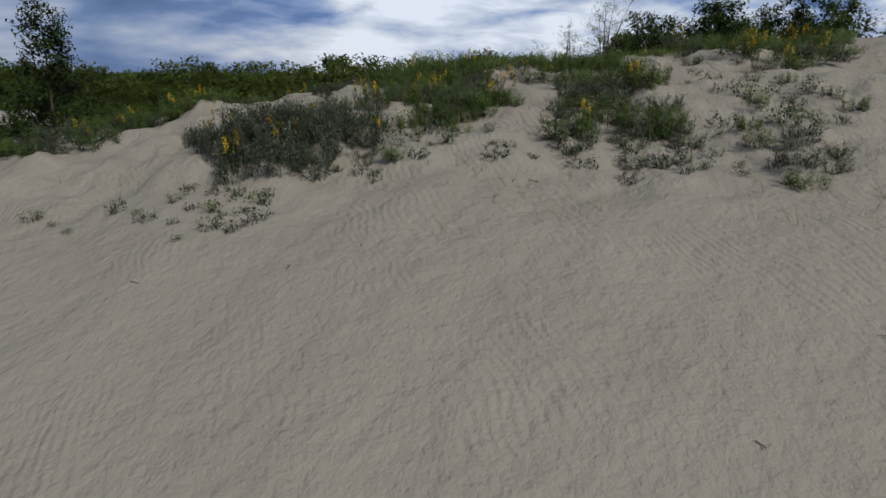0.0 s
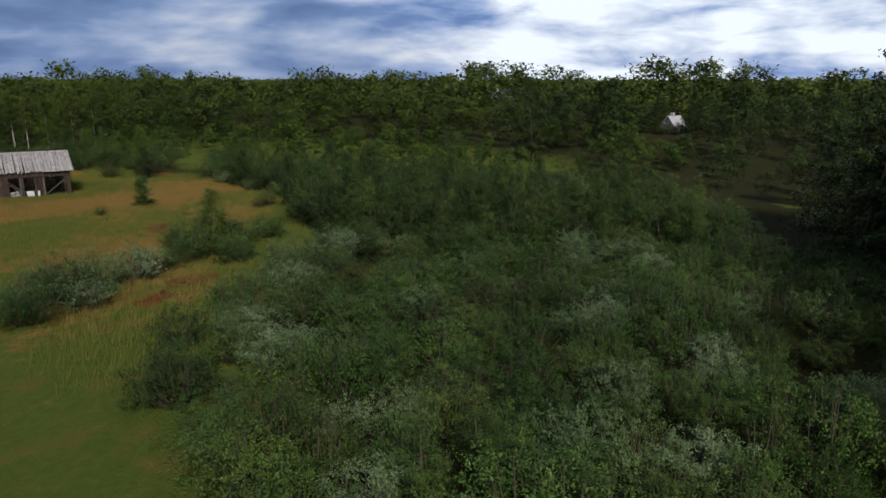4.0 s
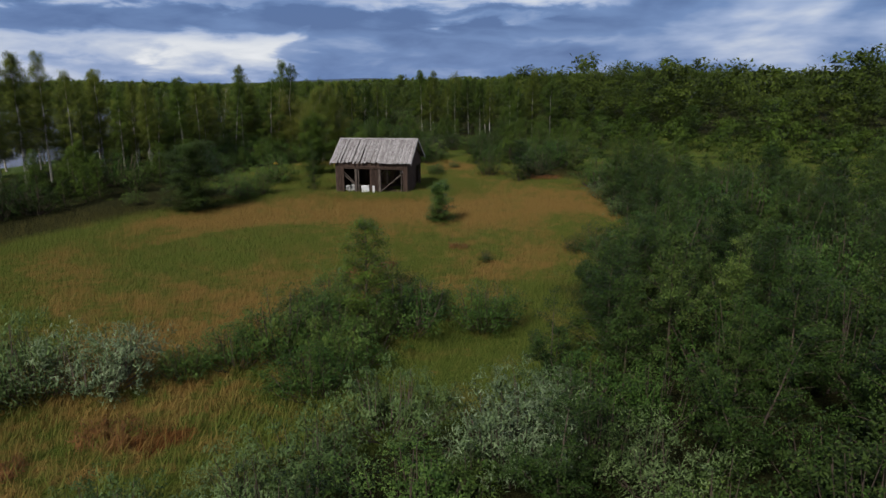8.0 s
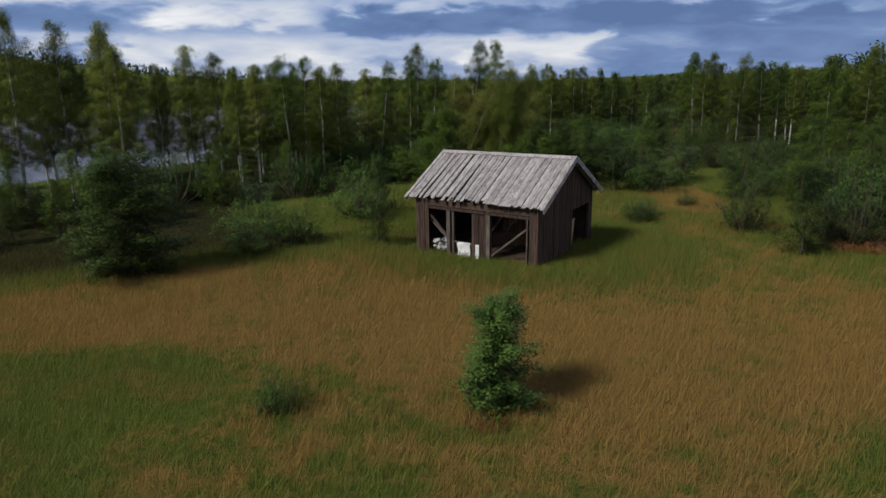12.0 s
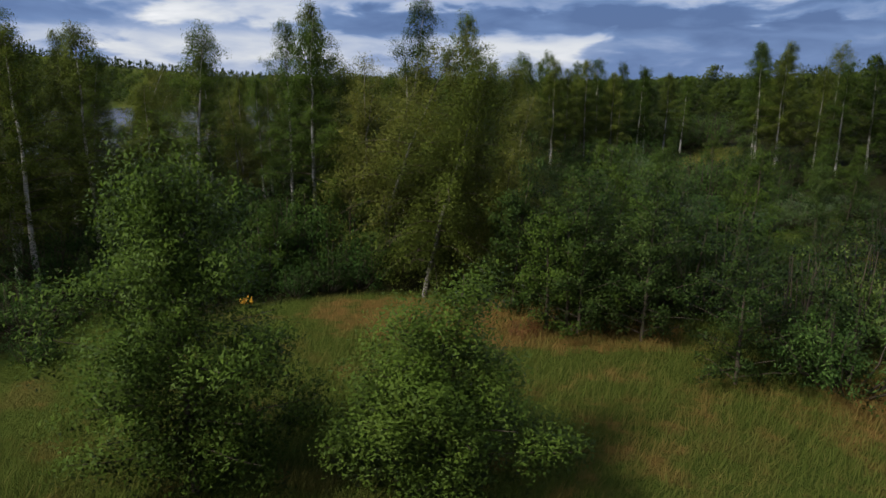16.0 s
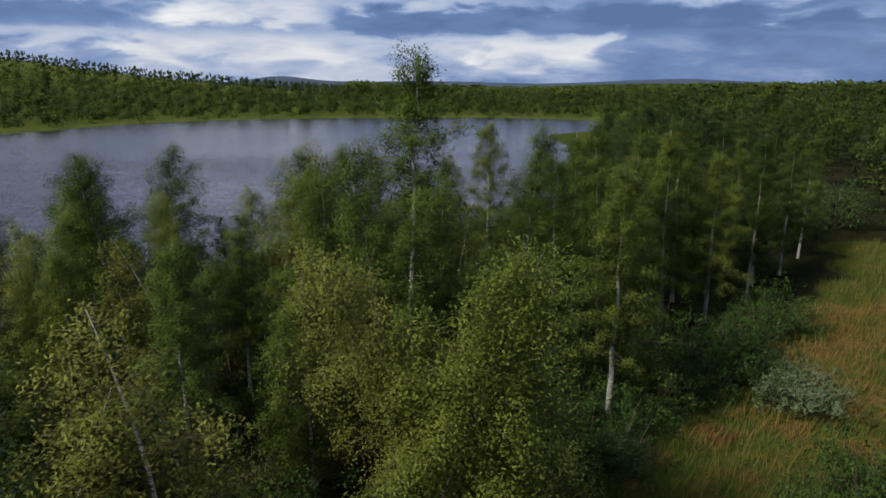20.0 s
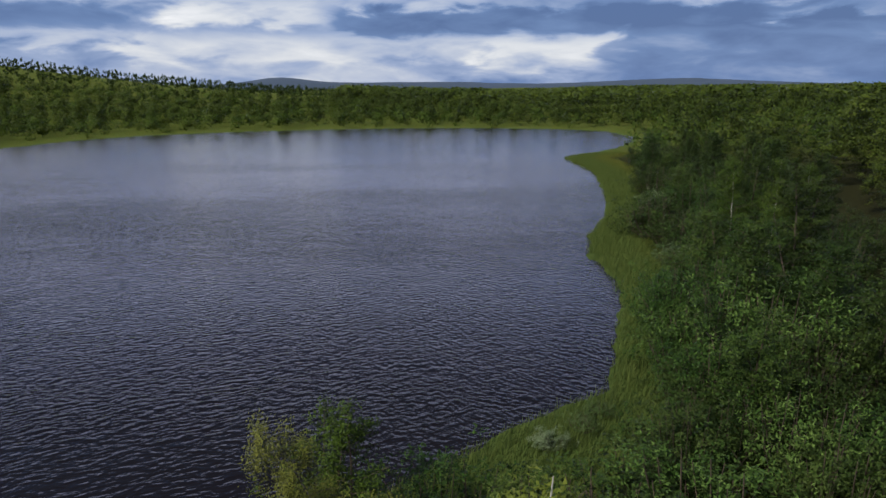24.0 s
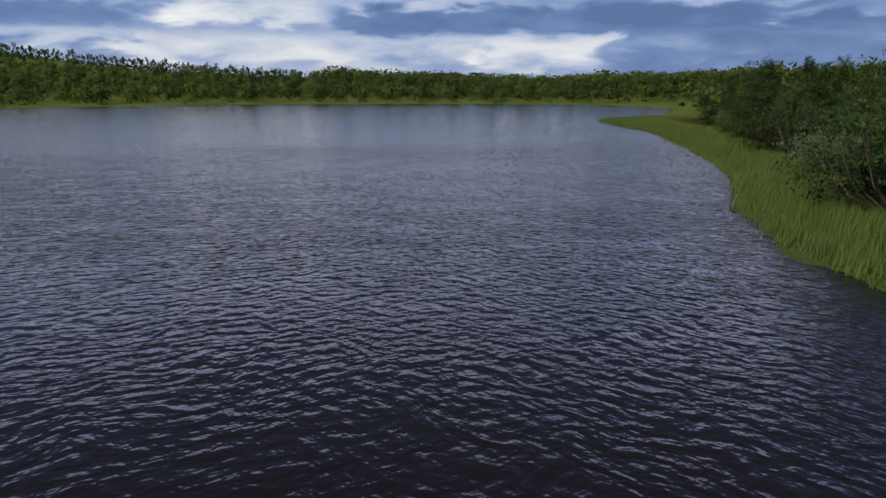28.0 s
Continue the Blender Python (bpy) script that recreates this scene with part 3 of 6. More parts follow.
def leaf_tris(p, size, rng, droop=0.0, slim=0.9):
    """One small triangle a leaf, turned at random."""
    n = len(p)
    d = rng.normal(size=(n, 3))
    d[:, 2] -= droop
    d /= np.linalg.norm(d, axis=1, keepdims=True)
    a, _ = rot_frame(d + 0.3 * rng.normal(size=(n, 3)))
    s = (size * rng.uniform(0.65, 1.35, n))[:, None]
    v = np.stack([p - d * s * 0.5 + a * s * 0.5 * slim, p - d * s * 0.5 - a * s * 0.5 * slim, p + d * s * 0.6], 1)
    return v.reshape(-1, 3), np.arange(3 * n).reshape(-1, 3)


def outward_of(p, low=0.35):
    """For each leaf, the way out of its crown."""
    c = np.array([p[:, 0].mean(), p[:, 1].mean(), np.quantile(p[:, 2], low)])
    d = (p - c) / (p.std(axis=0) + 1e-6)
    d = d / (np.linalg.norm(d, axis=1, keepdims=True) + 1e-6)
    d[:, 2] += 0.25
    return np.repeat(d / (np.linalg.norm(d, axis=1, keepdims=True) + 1e-6), 3, 0)


def curve(start, direction, length, bend, n, rng, wob=0.06):
    """A branch: it sets out in a direction and bends by a vector on its way."""
    t = np.linspace(0, 1, n)[:, None]
    d = np.asarray(direction, float)
    p = np.asarray(start, float) + d * length * t + np.asarray(bend, float) * length * t**2
    return p + wob * length * t * (rng.normal(size=3) * 0.5 + rng.normal(size=(n, 3)) * 0.25)


def tree_shape(h, spread, weep, n_branch, n_leaf, leaf, seed, lean=(0, 0), bare=0.25, stems=1, twig=0.22, narrow=0.8):
    """A birch or aspen: (trunk tubes, limb tubes, leaf points)."""
    rng = np.random.default_rng(seed)
    trunks, limbs, pts = [], [], []
    for s in range(stems):
        off = np.array([*(rng.normal(size=2) * (0.25 if stems > 1 else 0)), -0.15])
        ln = np.array([*lean, 0]) + (np.array([*rng.normal(size=2) * 0.16, 0]) if stems > 1 else 0)
        hh = h * (1 if s == 0 else rng.uniform(0.7, 0.95))
        tr = curve(off, np.array([0, 0, 1.0]) + ln * 0.6, hh, ln * 0.4, 12, rng, 0.018)
        r0 = 0.009 * hh + 0.012
        trunks.append((tr, r0 * (1 - 0.93 * np.linspace(0, 1, 12) ** 0.9)))
        nb = n_branch // stems
        for i in range(nb):
            u = bare + (0.97 - bare) * ((i + rng.uniform(0.1, 0.9)) / nb)
            k = u * 11
            base = tr[int(k)] * (1 - k % 1) + tr[min(int(k) + 1, 11)] * (k % 1)
            az = i * 2.4 + rng.uniform(-0.5, 0.5)
            rel = (u - bare) / (1 - bare)
            L = spread * (0.25 + 0.75 * math.sin(math.pi * min(1, (rel * narrow + 0.22))) ** 0.8) * rng.uniform(0.6, 1.15) * (1 - 0.45 * rel)
            up = 0.30 + 0.75 * rel + rng.uniform(-0.25, 0.35)
            d = np.array([math.cos(az), math.sin(az), up])
            b = curve(base, d / np.linalg.norm(d), L, (0, 0, -weep * (1.1 - rel)), 7, rng)
            limbs.append((b[[0, 2, 4, 6]], r0 * 0.30 * (1.05 - u) * np.array([1.0, 0.7, 0.45, 0.15]) + 0.004))
            m = max(4, int(n_leaf / (nb * stems) * (L / spread + 0.3)))
            # leaves sit along fine twigs set all along the branch; on weeping trees the twigs hang
            nt = max(4, int(9 * L / twig * 0.22))
            s0 = rng.uniform(0.02, 1.0, nt) ** 0.8 * 6
            at = b[s0.astype(int)] * (1 - s0 % 1)[:, None] + b[np.minimum(s0.astype(int) + 1, 6)] * (s0 % 1)[:, None]
            way = rng.normal(size=(nt, 3)) * np.array([0.8, 0.8, 0.8]) + 0.35 * d / np.linalg.norm(d)
            way /= np.linalg.norm(way, axis=1, keepdims=True)
            far = twig * rng.uniform(0.8, 2.4, nt)[:, None]
            which = rng.integers(0, nt, m)
            along = rng.uniform(0.1, 1, m)[:, None] ** 0.8
            drop = np.array([0, 0, -1.0]) * (weep * 1.6 * far)
            off = np.clip(rng.normal(size=(m, 3)), -1.7, 1.7) * twig * np.array([0.42, 0.42, 0.42 + 0.4 * weep])
            q = at[which] + way[which] * far[which] * along + drop[which] * along**2 + off
            mid = at[which] + way[which] * far[which] * 0.6 + drop[which] * 0.4
            pts.append(np.concatenate([q, q - mid], 1))
    return trunks, limbs, np.concatenate(pts)


def shrub_shape(h, r, n_stem, n_leaf, seed, upright=1.0, clump=0.16):
    """A bush: many stems from the ground, leaves in clumps towards their ends, an uneven round outline."""
    rng = np.random.default_rng(seed)
    stems, pts = [], []
    for i in range(n_stem):
        az, rr = rng.uniform(0, 2 * math.pi), r * math.sqrt(rng.uniform(0.02, 1))
        tip_h = h * (1 - 0.45 * (rr / r) ** 2) * rng.uniform(0.65, 1.08)
        tip = np.array([math.cos(az) * rr, math.sin(az) * rr, tip_h])
        b = np.array([math.cos(az) * rr * 0.25, math.sin(az) * rr * 0.25, -0.1])
        t = np.linspace(0, 1, 6)[:, None]
        p = b + (tip - b) * t + np.array([math.cos(az), math.sin(az), -0.2]) * 0.12 * r * np.sin(t * math.pi) + rng.normal(size=(6, 3)) * 0.03 * h * t
        stems.append((p[[0, 2, 5]], 0.012 * h * np.array([1.0, 0.65, 0.15]) + 0.003))
        m = n_leaf // n_stem
        sp = max(2, m // 30)
        u = rng.uniform(0.15, 1.0, sp) ** 0.7 * 5
        c = p[u.astype(int)] * (1 - u % 1)[:, None] + p[np.minimum(u.astype(int) + 1, 5)] * (u % 1)[:, None]
        c = c + rng.normal(size=(sp, 3)) * np.array([1, 1, 0.6]) * clump * 1.2 * (r + 0.3)
        c[:, 2] = np.maximum(c[:, 2], 0.12 * h * rng.uniform(0.3, 1, sp))
        tw = rng.normal(size=(sp, 3)) * np.array([0.6, 0.6, 0.5]) + np.array([0, 0, 0.55 * upright])
        w = rng.integers(0, sp, m)
        q = c[w] + tw[w] * rng.uniform(0, 1, m)[:, None] * clump * 1.3 + rng.normal(size=(m, 3)) * clump * np.array([0.62, 0.62, 0.5])
        pts.append(np.concatenate([q, q - c[w] - tw[w] * clump * 0.65], 1))
    return stems, np.concatenate(pts)


class Kind:
    """Meshes of one plant, shared by its copies."""

    def __init__(self, name, wood, limbs, pts, size, seed, leaf_mat, bark, droop=0.0, slim=0.6, limb_bark=None):
        rng = np.random.default_rng(seed + 1000)
        self.name, self.h = name, float(np.percentile(pts[:, 2], 99.5))
        v, f = tubes(wood, 7 if limbs else 3)
        self.trunk = mesh_np(name + "_trunk", v, f, bark, True)
        self.limbs = None
        if limbs:
            v, f = tubes(limbs, 3)
            self.limbs = mesh_np(name + "_limbs", v, f, limb_bark or bark_brown, True)
        out = outward_of(pts[:, :3])
        if pts.shape[1] == 6:
            # the way out of the leaf's own spray counts more than that of the whole crown
            puff = pts[:, 3:] / (np.linalg.norm(pts[:, 3:], axis=1, keepdims=True) + 1e-6)
            out = 0.55 * out + 0.75 * np.repeat(puff, 3, 0)
            out = out / (np.linalg.norm(out, axis=1, keepdims=True) + 1e-6)
        v, f = leaf_tris(pts[:, :3], size * 1.25, rng, droop, slim)
        self.crown = mesh_np(name + "_crown", v, f, leaf_mat, outward=out)

    def grow(self, x, y, h, turn, label, category, group, wide=1.0, z=None):
        root = new(self.name)
        s = h / self.h
        root.matrix_world = Matrix.LocRotScale((x, y, ground_z(x, y) if z is None else z), Euler((0, 0, turn)), (s * wide, s * wide, s))
        root.empty_display_size = 0.2
        tagged(root, label, category, group)
        part("trunk" if self.limbs else "stem", self.trunk, root)
        if self.limbs:
            part("branchwork", self.limbs, root)
        part("crown", self.crown, root)
        return root


def birch_kind(name, seed, leafmat, h=10.0, spread=2.3, weep=0.35, n=5200, leaf=0.13, **kw):
    t, l, p = tree_shape(h, spread, weep, 52, n, leaf, seed, **kw)
    return Kind(name, t, l, p, leaf, seed, leafmat, bark_old if weep > 0.7 else bark_brown if leafmat == leaf_dark else bark_birch, droop=weep)


def shrub_kind(name, seed, leafmat, h=2.4, r=1.3, stems=26, n=2600, leaf=0.10, slim=0.6, **kw):
    s, p = shrub_shape(h, r, stems, n, seed, **kw)
    return Kind(name, s, None, p, leaf, seed, leafmat, bark_brown, slim=slim)


TALL = [birch_kind("birch_tree", 11, leaf_birch, n=56000, leaf=0.042, spread=2.3, weep=0.45, bare=0.22), birch_kind("birch_tree", 12, leaf_green, n=54000, leaf=0.042, spread=2.1, lean=(0.10, 0.02), weep=0.4, bare=0.24),
        birch_kind("birch_tree", 13, leaf_birch, n=50000, leaf=0.042, spread=1.9, weep=0.35, bare=0.30), birch_kind("birch_tree", 14, leaf_green, n=54000, leaf=0.042, spread=2.2, bare=0.24)]
MIDDLE = [birch_kind("birch_tree", 15, leaf_birch, h=6.5, n=42000, leaf=0.038, spread=2.1, weep=0.4, bare=0.08), birch_kind("birch_tree", 16, leaf_green, h=6.5, n=42000, leaf=0.038, spread=2.0, weep=0.3, bare=0.10),
          birch_kind("birch_tree", 17, leaf_olive, h=6.5, n=42000, leaf=0.038, spread=2.1, weep=0.6, bare=0.10, stems=2)]
DUSKY = [birch_kind("leafy_tree", 18, leaf_dark, h=8.0, n=17000, leaf=0.085, spread=2.6, weep=0.2, bare=0.08), birch_kind("leafy_tree", 19, leaf_dark, h=8.0, n=17000, leaf=0.085, spread=2.5, weep=0.3, bare=0.08, stems=2)]
WEEPING = [birch_kind("weeping_birch_tree", 21, leaf_olive, h=8, spread=2.7, weep=0.85, n=90000, leaf=0.042, bare=0.12, stems=2, twig=0.34),
           birch_kind("weeping_birch_tree", 22, leaf_birch, h=8, spread=2.6, weep=0.8, n=90000, leaf=0.042, bare=0.15, lean=(0.25, 0.05), twig=0.34)]


def young_kind(seed, leafmat, leaf=0.050, **kw):
    t, l, p = tree_shape(5.0, kw.pop("spread", 1.8), kw.pop("weep", 0.1), 40, kw.pop("n", 17000), 0.1, seed, **kw)
    return Kind("young_birch_tree", t, l, p, leaf, seed, leafmat, bark_brown)


YOUNG = [young_kind(31, leaf_green, bare=0.04), young_kind(32, leaf_bush_pale, bare=0.06, stems=2, spread=1.6, weep=0.15), young_kind(33, leaf_green, bare=0.04, stems=3, spread=1.7)]
ROUND = [young_kind(36, leaf_green, bare=0.03, n=60000, spread=2.0, stems=3, leaf=0.042, twig=0.34), young_kind(37, leaf_green, bare=0.12, n=60000, spread=1.75, leaf=0.042, twig=0.34)]
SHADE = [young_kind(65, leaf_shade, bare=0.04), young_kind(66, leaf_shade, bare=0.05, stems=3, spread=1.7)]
CONIC = [young_kind(38, leaf_dark, bare=0.02, n=42000, spread=1.9, leaf=0.055, twig=0.32, narrow=0.25), young_kind(39, leaf_bush, bare=0.02, n=22000, spread=1.15, leaf=0.06, twig=0.30, narrow=0.25)]
PALE = [young_kind(34, leaf_silver, bare=0.15, n=3000, stems=4, spread=2.0, leaf=0.065), young_kind(35, leaf_silver, bare=0.15, n=2600, stems=3, spread=2.2, leaf=0.065)]
BUSH = [shrub_kind("green_bush", 41, leaf_bush, h=2.4, r=1.5, stems=34, n=7600, leaf=0.060, slim=0.5), shrub_kind("birch_bush", 42, leaf_bush_pale, h=2.8, r=1.4, stems=30, n=7600, leaf=0.060),
        shrub_kind("broad_bush", 43, leaf_bush, h=2.0, r=1.7, stems=40, n=7600, leaf=0.060, slim=0.5), shrub_kind("dark_bush", 44, leaf_dark, h=2.5, r=1.6, stems=34, n=7600, leaf=0.062)]
WILLOW = [shrub_kind("silver_willow_bush", 51, leaf_silver, h=1.6, r=1.3, stems=40, n=6600, leaf=0.066, slim=0.33, upright=1.6, clump=0.13),
          shrub_kind("silver_willow_bush", 52, leaf_grey, h=1.6, r=1.5, stems=44, n=6800, leaf=0.066, slim=0.33, upright=1.6, clump=0.13)]
# ---- plants, place by place ----
rnd = random.Random(5)
taken = []


def inside(x, y, poly):
    hit = False
    for (ax, ay), (bx, by) in zip(poly, poly[1:] + poly[:1]):
        if (ay > y) != (by > y) and x < (bx - ax) * (y - ay) / (by - ay) + ax:
            hit = not hit
    return hit


def plant(kinds, x, y, h, label, category, group, wide=1.0, turn=None):
    k = kinds[rnd.randrange(len(kinds))]
    taken.append((x, y, max(0.5, min(1.4, 0.22 * h * wide))))
    return k.grow(x, y, h, rnd.uniform(0, 6.28) if turn is None else turn, label, category, group, wide)


# the birches between meadow and lake, one by one
BIRCHES = [(-20.5, 20.7, 9.5), (-21.1, 27.9, 9.3), (-13.4, 20.2, 8.6), (-11.8, 22.7, 8.0), (-13.4, 24.2, 8.8), (-11.0, 25.2, 8.3), (-8.1, 26.4, 8.4),
           (-4.0, 28.1, 8.6), (-6.2, 34.0, 9.2), (-5.7, 36.8, 10.3), (-0.9, 34.6, 10.3), (2.0, 48.2, 9.0), (2.2, 51.0, 11.5), (5.8, 56.2, 9.0), (8.4, 49.8, 8.2),
           (9.2, 55.3, 9.0), (12.5, 58.8, 8.5), (5.2, 64.7, 8.6), (14.5, 63.3, 8.8), (-2.2, 44.5, 7.0), (-6.0, 46.5, 6.5), (-9.5, 41.0, 7.0), (-3.5, 52.5, 5.8),
           (-8.0, 54.0, 5.2), (18.0, 63.0, 8.2), (10.2, 63.0, 8.0), (-16.5, 22.5, 8.2), (-24.5, 17.5, 10.8), (-27.5, 12.5, 11.0), (-30.5, 7.0, 9.8), (-26.8, 21.5, 10.6), (-29.0, 10.2, 10.4), (-26.0, 14.8, 10.6), (-22.4, 14.4, 9.2), (7.0, 52.8, 8.2), (10.5, 56.6, 7.8), (12.0, 61.2, 8.4), (15.0, 60.2, 7.6), (16.6, 64.6, 8.6), (19.6, 66.2, 8.0), (22.2, 68.6, 7.8),
           (13.0, 66.2, 7.6), (9.0, 60.0, 8.4), (6.5, 60.2, 8.0), (17.0, 69.2, 7.2), (21.2, 73.0, 7.4), (25.2, 72.6, 7.6), (-6.5, 50.6, 8.4), (-12.5, 47.0, 7.2), (-15.5, 40.5, 7.4), (-10.0, 34.0, 8.2), (-17.5, 31.0, 8.6)]
for x, y, h in BIRCHES:
    plant(TALL, x, y, h, "tall slender birch with white trunk and airy green crown", "birch tree", "birches by the lake", rnd.uniform(1.05, 1.35))
for x, y, h, k, turn in ((0.5, 22.6, 7.0, 1, 0.1), (2.8, 26.4, 6.0, 0, 5.0), (-1.4, 27.2, 7.9, 0, 3.2), (3.0, 42.6, 7.6, 1, -0.5), (4.4, 45.0, 7.2, 0, 1.4), (3.0, 24.6, 4.6, 0, 2.5), (-3.4, 40.5, 7.4, 1, 4.0)):
    taken.append((x, y, 1.8))
    WEEPING[k].grow(x, y, h, turn, "weeping birch with drooping olive twigs and pale leaning trunk", "birch tree", "birches by the lake", 1.25)
for x, y, h, w in ((4.2, 20.0, 3.6, 1.3), (5.9, 20.6, 4.2, 1.2), (7.2, 22.2, 3.8, 1.3), (3.2, 22.0, 4.4, 1.2), (6.2, 24.2, 4.6, 1.2), (8.8, 22.4, 3.4, 1.4), (5.0, 27.2, 4.8, 1.2), (9.6, 25.6, 3.6, 1.4), (-6.0, 22.6, 2.4, 1.4), (-7.6, 21.6, 2.0, 1.5), (-4.4, 23.6, 2.8, 1.3)):
    plant(YOUNG, x, y, h, "dense bushy young birch before the wood", "birch tree", "young birches", w)
for x, y, h, w in ((6.6, 46.8, 1.7, 1.2), (7.6, 48.2, 2.2, 1.2), (8.8, 49.6, 2.0, 1.2), (10.2, 51.2, 2.3, 1.2), (11.8, 52.4, 2.1, 1.2), (13.4, 54.2, 2.3, 1.2), (14.8, 55.8, 2.2, 1.2), (9.0, 52.2, 2.8, 1.1), (11.2, 54.4, 2.8, 1.1),
                   (16.2, 57.6, 2.2, 1.2), (17.8, 59.6, 2.4, 1.2), (6.2, 49.2, 2.6, 1.2), (-9.6, 22.9, 2.0, 1.2), (-8.6, 24.4, 2.4, 1.1), (-6.6, 24.4, 2.2, 1.2), (-5.2, 25.4, 2.5, 1.1), (-3.1, 24.7, 2.3, 1.2), (-1.7, 24.0, 1.7, 1.3), (-10.6, 25.0, 2.6, 1.1), (-9.0, 26.6, 2.8, 1.1),
                   (-7.0, 26.8, 2.6, 1.2), (-4.8, 27.2, 2.7, 1.2), (-12.0, 23.6, 2.2, 1.2), (-8.4, 22.4, 1.5, 1.3), (-5.6, 23.0, 1.6, 1.3), (-2.6, 23.2, 1.3, 1.3), (-6.9, 22.9, 1.5, 1.2), (-3.6, 22.6, 1.1, 1.2),
                   (-11.6, 26.9, 2.5, 1.2), (-2.6, 27.0, 2.4, 1.2), (-0.6, 25.0, 2.0, 1.2), (-7.9, 28.6, 3.0, 1.1), (-5.9, 29.0, 3.0, 1.1), (-10.0, 28.8, 2.8, 1.1)):
    plant(BUSH[:3], x, y, h, "leafy green bush at the foot of the birches", "bush", "wood-edge bushes", w)
# loose trees in the meadow
CONIC[0].grow(-14.2, -2.5, 4.5, 0.3, "dense dark green alder at the meadow's edge", "alder bush", "", 1.75)
CONIC[1].grow(-1.35, -12.9, 2.5, 0.0, "small upright juniper standing in rusty grass", "juniper", "", 1.9)
YOUNG[1].grow(-5.4, 1.4, 3.9, 0.5, "slim young birch standing beside the barn", "birch tree", "", 0.75)
ROUND[1].grow(-2.8, 12.0, 5.5, 1.1, "leafy young birch behind the barn", "birch tree", "", 1.15)
ROUND[0].grow(1.0, 12.2, 3.7, 2.1, "leafy round young birch behind the barn", "birch tree", "", 1.55)
YOUNG[0].grow(-10.8, -28.4, 3.7, 0.2, "bushy young birch in front of the meadow", "birch tree", "", 1.5)
for x, y, h, w in ((-13.9, -29.6, 2.1, 1.2), (-12.4, -29.2, 1.9, 1.2), (-15.2, -29.8, 1.5, 1.3), (-16.6, -30.0, 1.1, 1.3), (-13.4, -32.2, 1.3, 1.3), (-12.0, -31.0, 1.5, 1.3), (-8.4, -28.0, 1.1, 1.3), (-9.6, -29.4, 1.7, 1.2)):
    plant(BUSH[:3], x, y, h, "leafy green bush round the young birch", "bush", "meadow bushes", w)
for x, y in ((-14.0, -2.6), (-1.35, -12.9), (-5.4, 1.4), (-2.9, 12.2), (0.7, 13.0), (-10.8, -28.4), (-0.1, 1.7)):
    taken.append((x, y, 2.2))
taken.append((-0.1, 1.7, 4.6))
taken.append((-4.7, 21.0, 1.5))
for x, y, h, w in ((-20.4, -29.6, 2.2, 1.0), (-18.8, -29.9, 1.9, 1.1), (-24.4, -29.4, 1.8, 1.2), (-23.2, -31.2, 1.5, 1.2), (-12.5, -35.4, 1.7, 1.1), (-10.8, -37.8, 1.9, 1.0), (-14.6, -36.4, 1.5, 1.1), (-9.2, -36.4, 1.6, 1.0),
                   (-22.0, -28.6, 2.0, 1.1), (16.8, 33.9, 1.5, 1.3), (18.6, 34.6, 1.4, 1.2), (13.4, 54.3, 1.5, 1.1), (14.8, 53.7, 1.4, 1.2), (8.9, 50.0, 1.3, 1.0), (8.9, 82.2, 0.8, 1.1), (9.9, 83.4, 0.7, 1.1), (7.6, 80.8, 0.8, 1.1)):
    plant(WILLOW, x, y, h, "low silver-grey willow bush", "willow bush", "silver willows", w)
for x, y, h, w in ((-22.8, -29.6, 2.2, 1.1), (-25.6, -31.0, 1.8, 1.1), (-12.6, -27.2, 1.5, 1.1), (-11.4, -26.4, 1.8, 1.0), (-9.0, -26.2, 1.6, 1.0), (-8.4, -28.0, 1.4, 1.2), (-12.4, -30.6, 1.6, 1.2), (-13.6, -32.6, 1.6, 1.2), (-10.8, -29.4, 1.5, 1.1), (-7.3, -30.0, 1.6, 1.1), (-9.5, 2.6, 2.0, 1.2), (-10.6, 1.0, 1.7, 1.2),
                   (-11.4, 3.8, 1.9, 1.1), (-7.0, 8.6, 3.0, 1.0), (6.6, 6.3, 1.3, 1.2), (7.6, 7.6, 1.2, 1.2), (-6.0, -13.2, 0.9, 0.8), (-18.0, 1.5, 1.3, 1.2)):
    plant(BUSH, x, y, h, "leafy green bush at the meadow's edge", "bush", "meadow bushes", w)


for x, y, h, w in ((1.3, -22.8, 0.9, 1.2), (2.6, -23.0, 1.6, 1.1), (-3.3, -22.5, 0.6, 1.1), (11.0, 4.3, 2.5, 1.0), (13.8, 0.8, 2.5, 1.1), (-8.6, 17.1, 0.7, 1.3),
                   (10.2, 16.2, 1.9, 1.2), (9.7, 17.8, 3.0, 1.0), (8.9, 21.2, 3.2, 1.1), (11.6, 18.8, 2.6, 1.2), (13.4, 21.0, 2.8, 1.2), (10.6, 10.6, 0.9, 1.3), (6.2, 29.2, 2.2, 1.1), (8.3, 32.6, 2.5, 1.1),
                   (11.8, 37.0, 2.5, 1.1), (14.5, 37.5, 3.0, 1.1), (16.2, 37.5, 3.2, 1.1), (5.6, 32.6, 2.5, 1.1), (14.2, 45.9, 2.1, 1.1), (12.2, 40.6, 2.4, 1.1), (15.4, 42.0, 2.6, 1.1)):
    plant(BUSH, x, y, h, "leafy dark green shrub beside the grass", "bush", "meadow bushes", w)
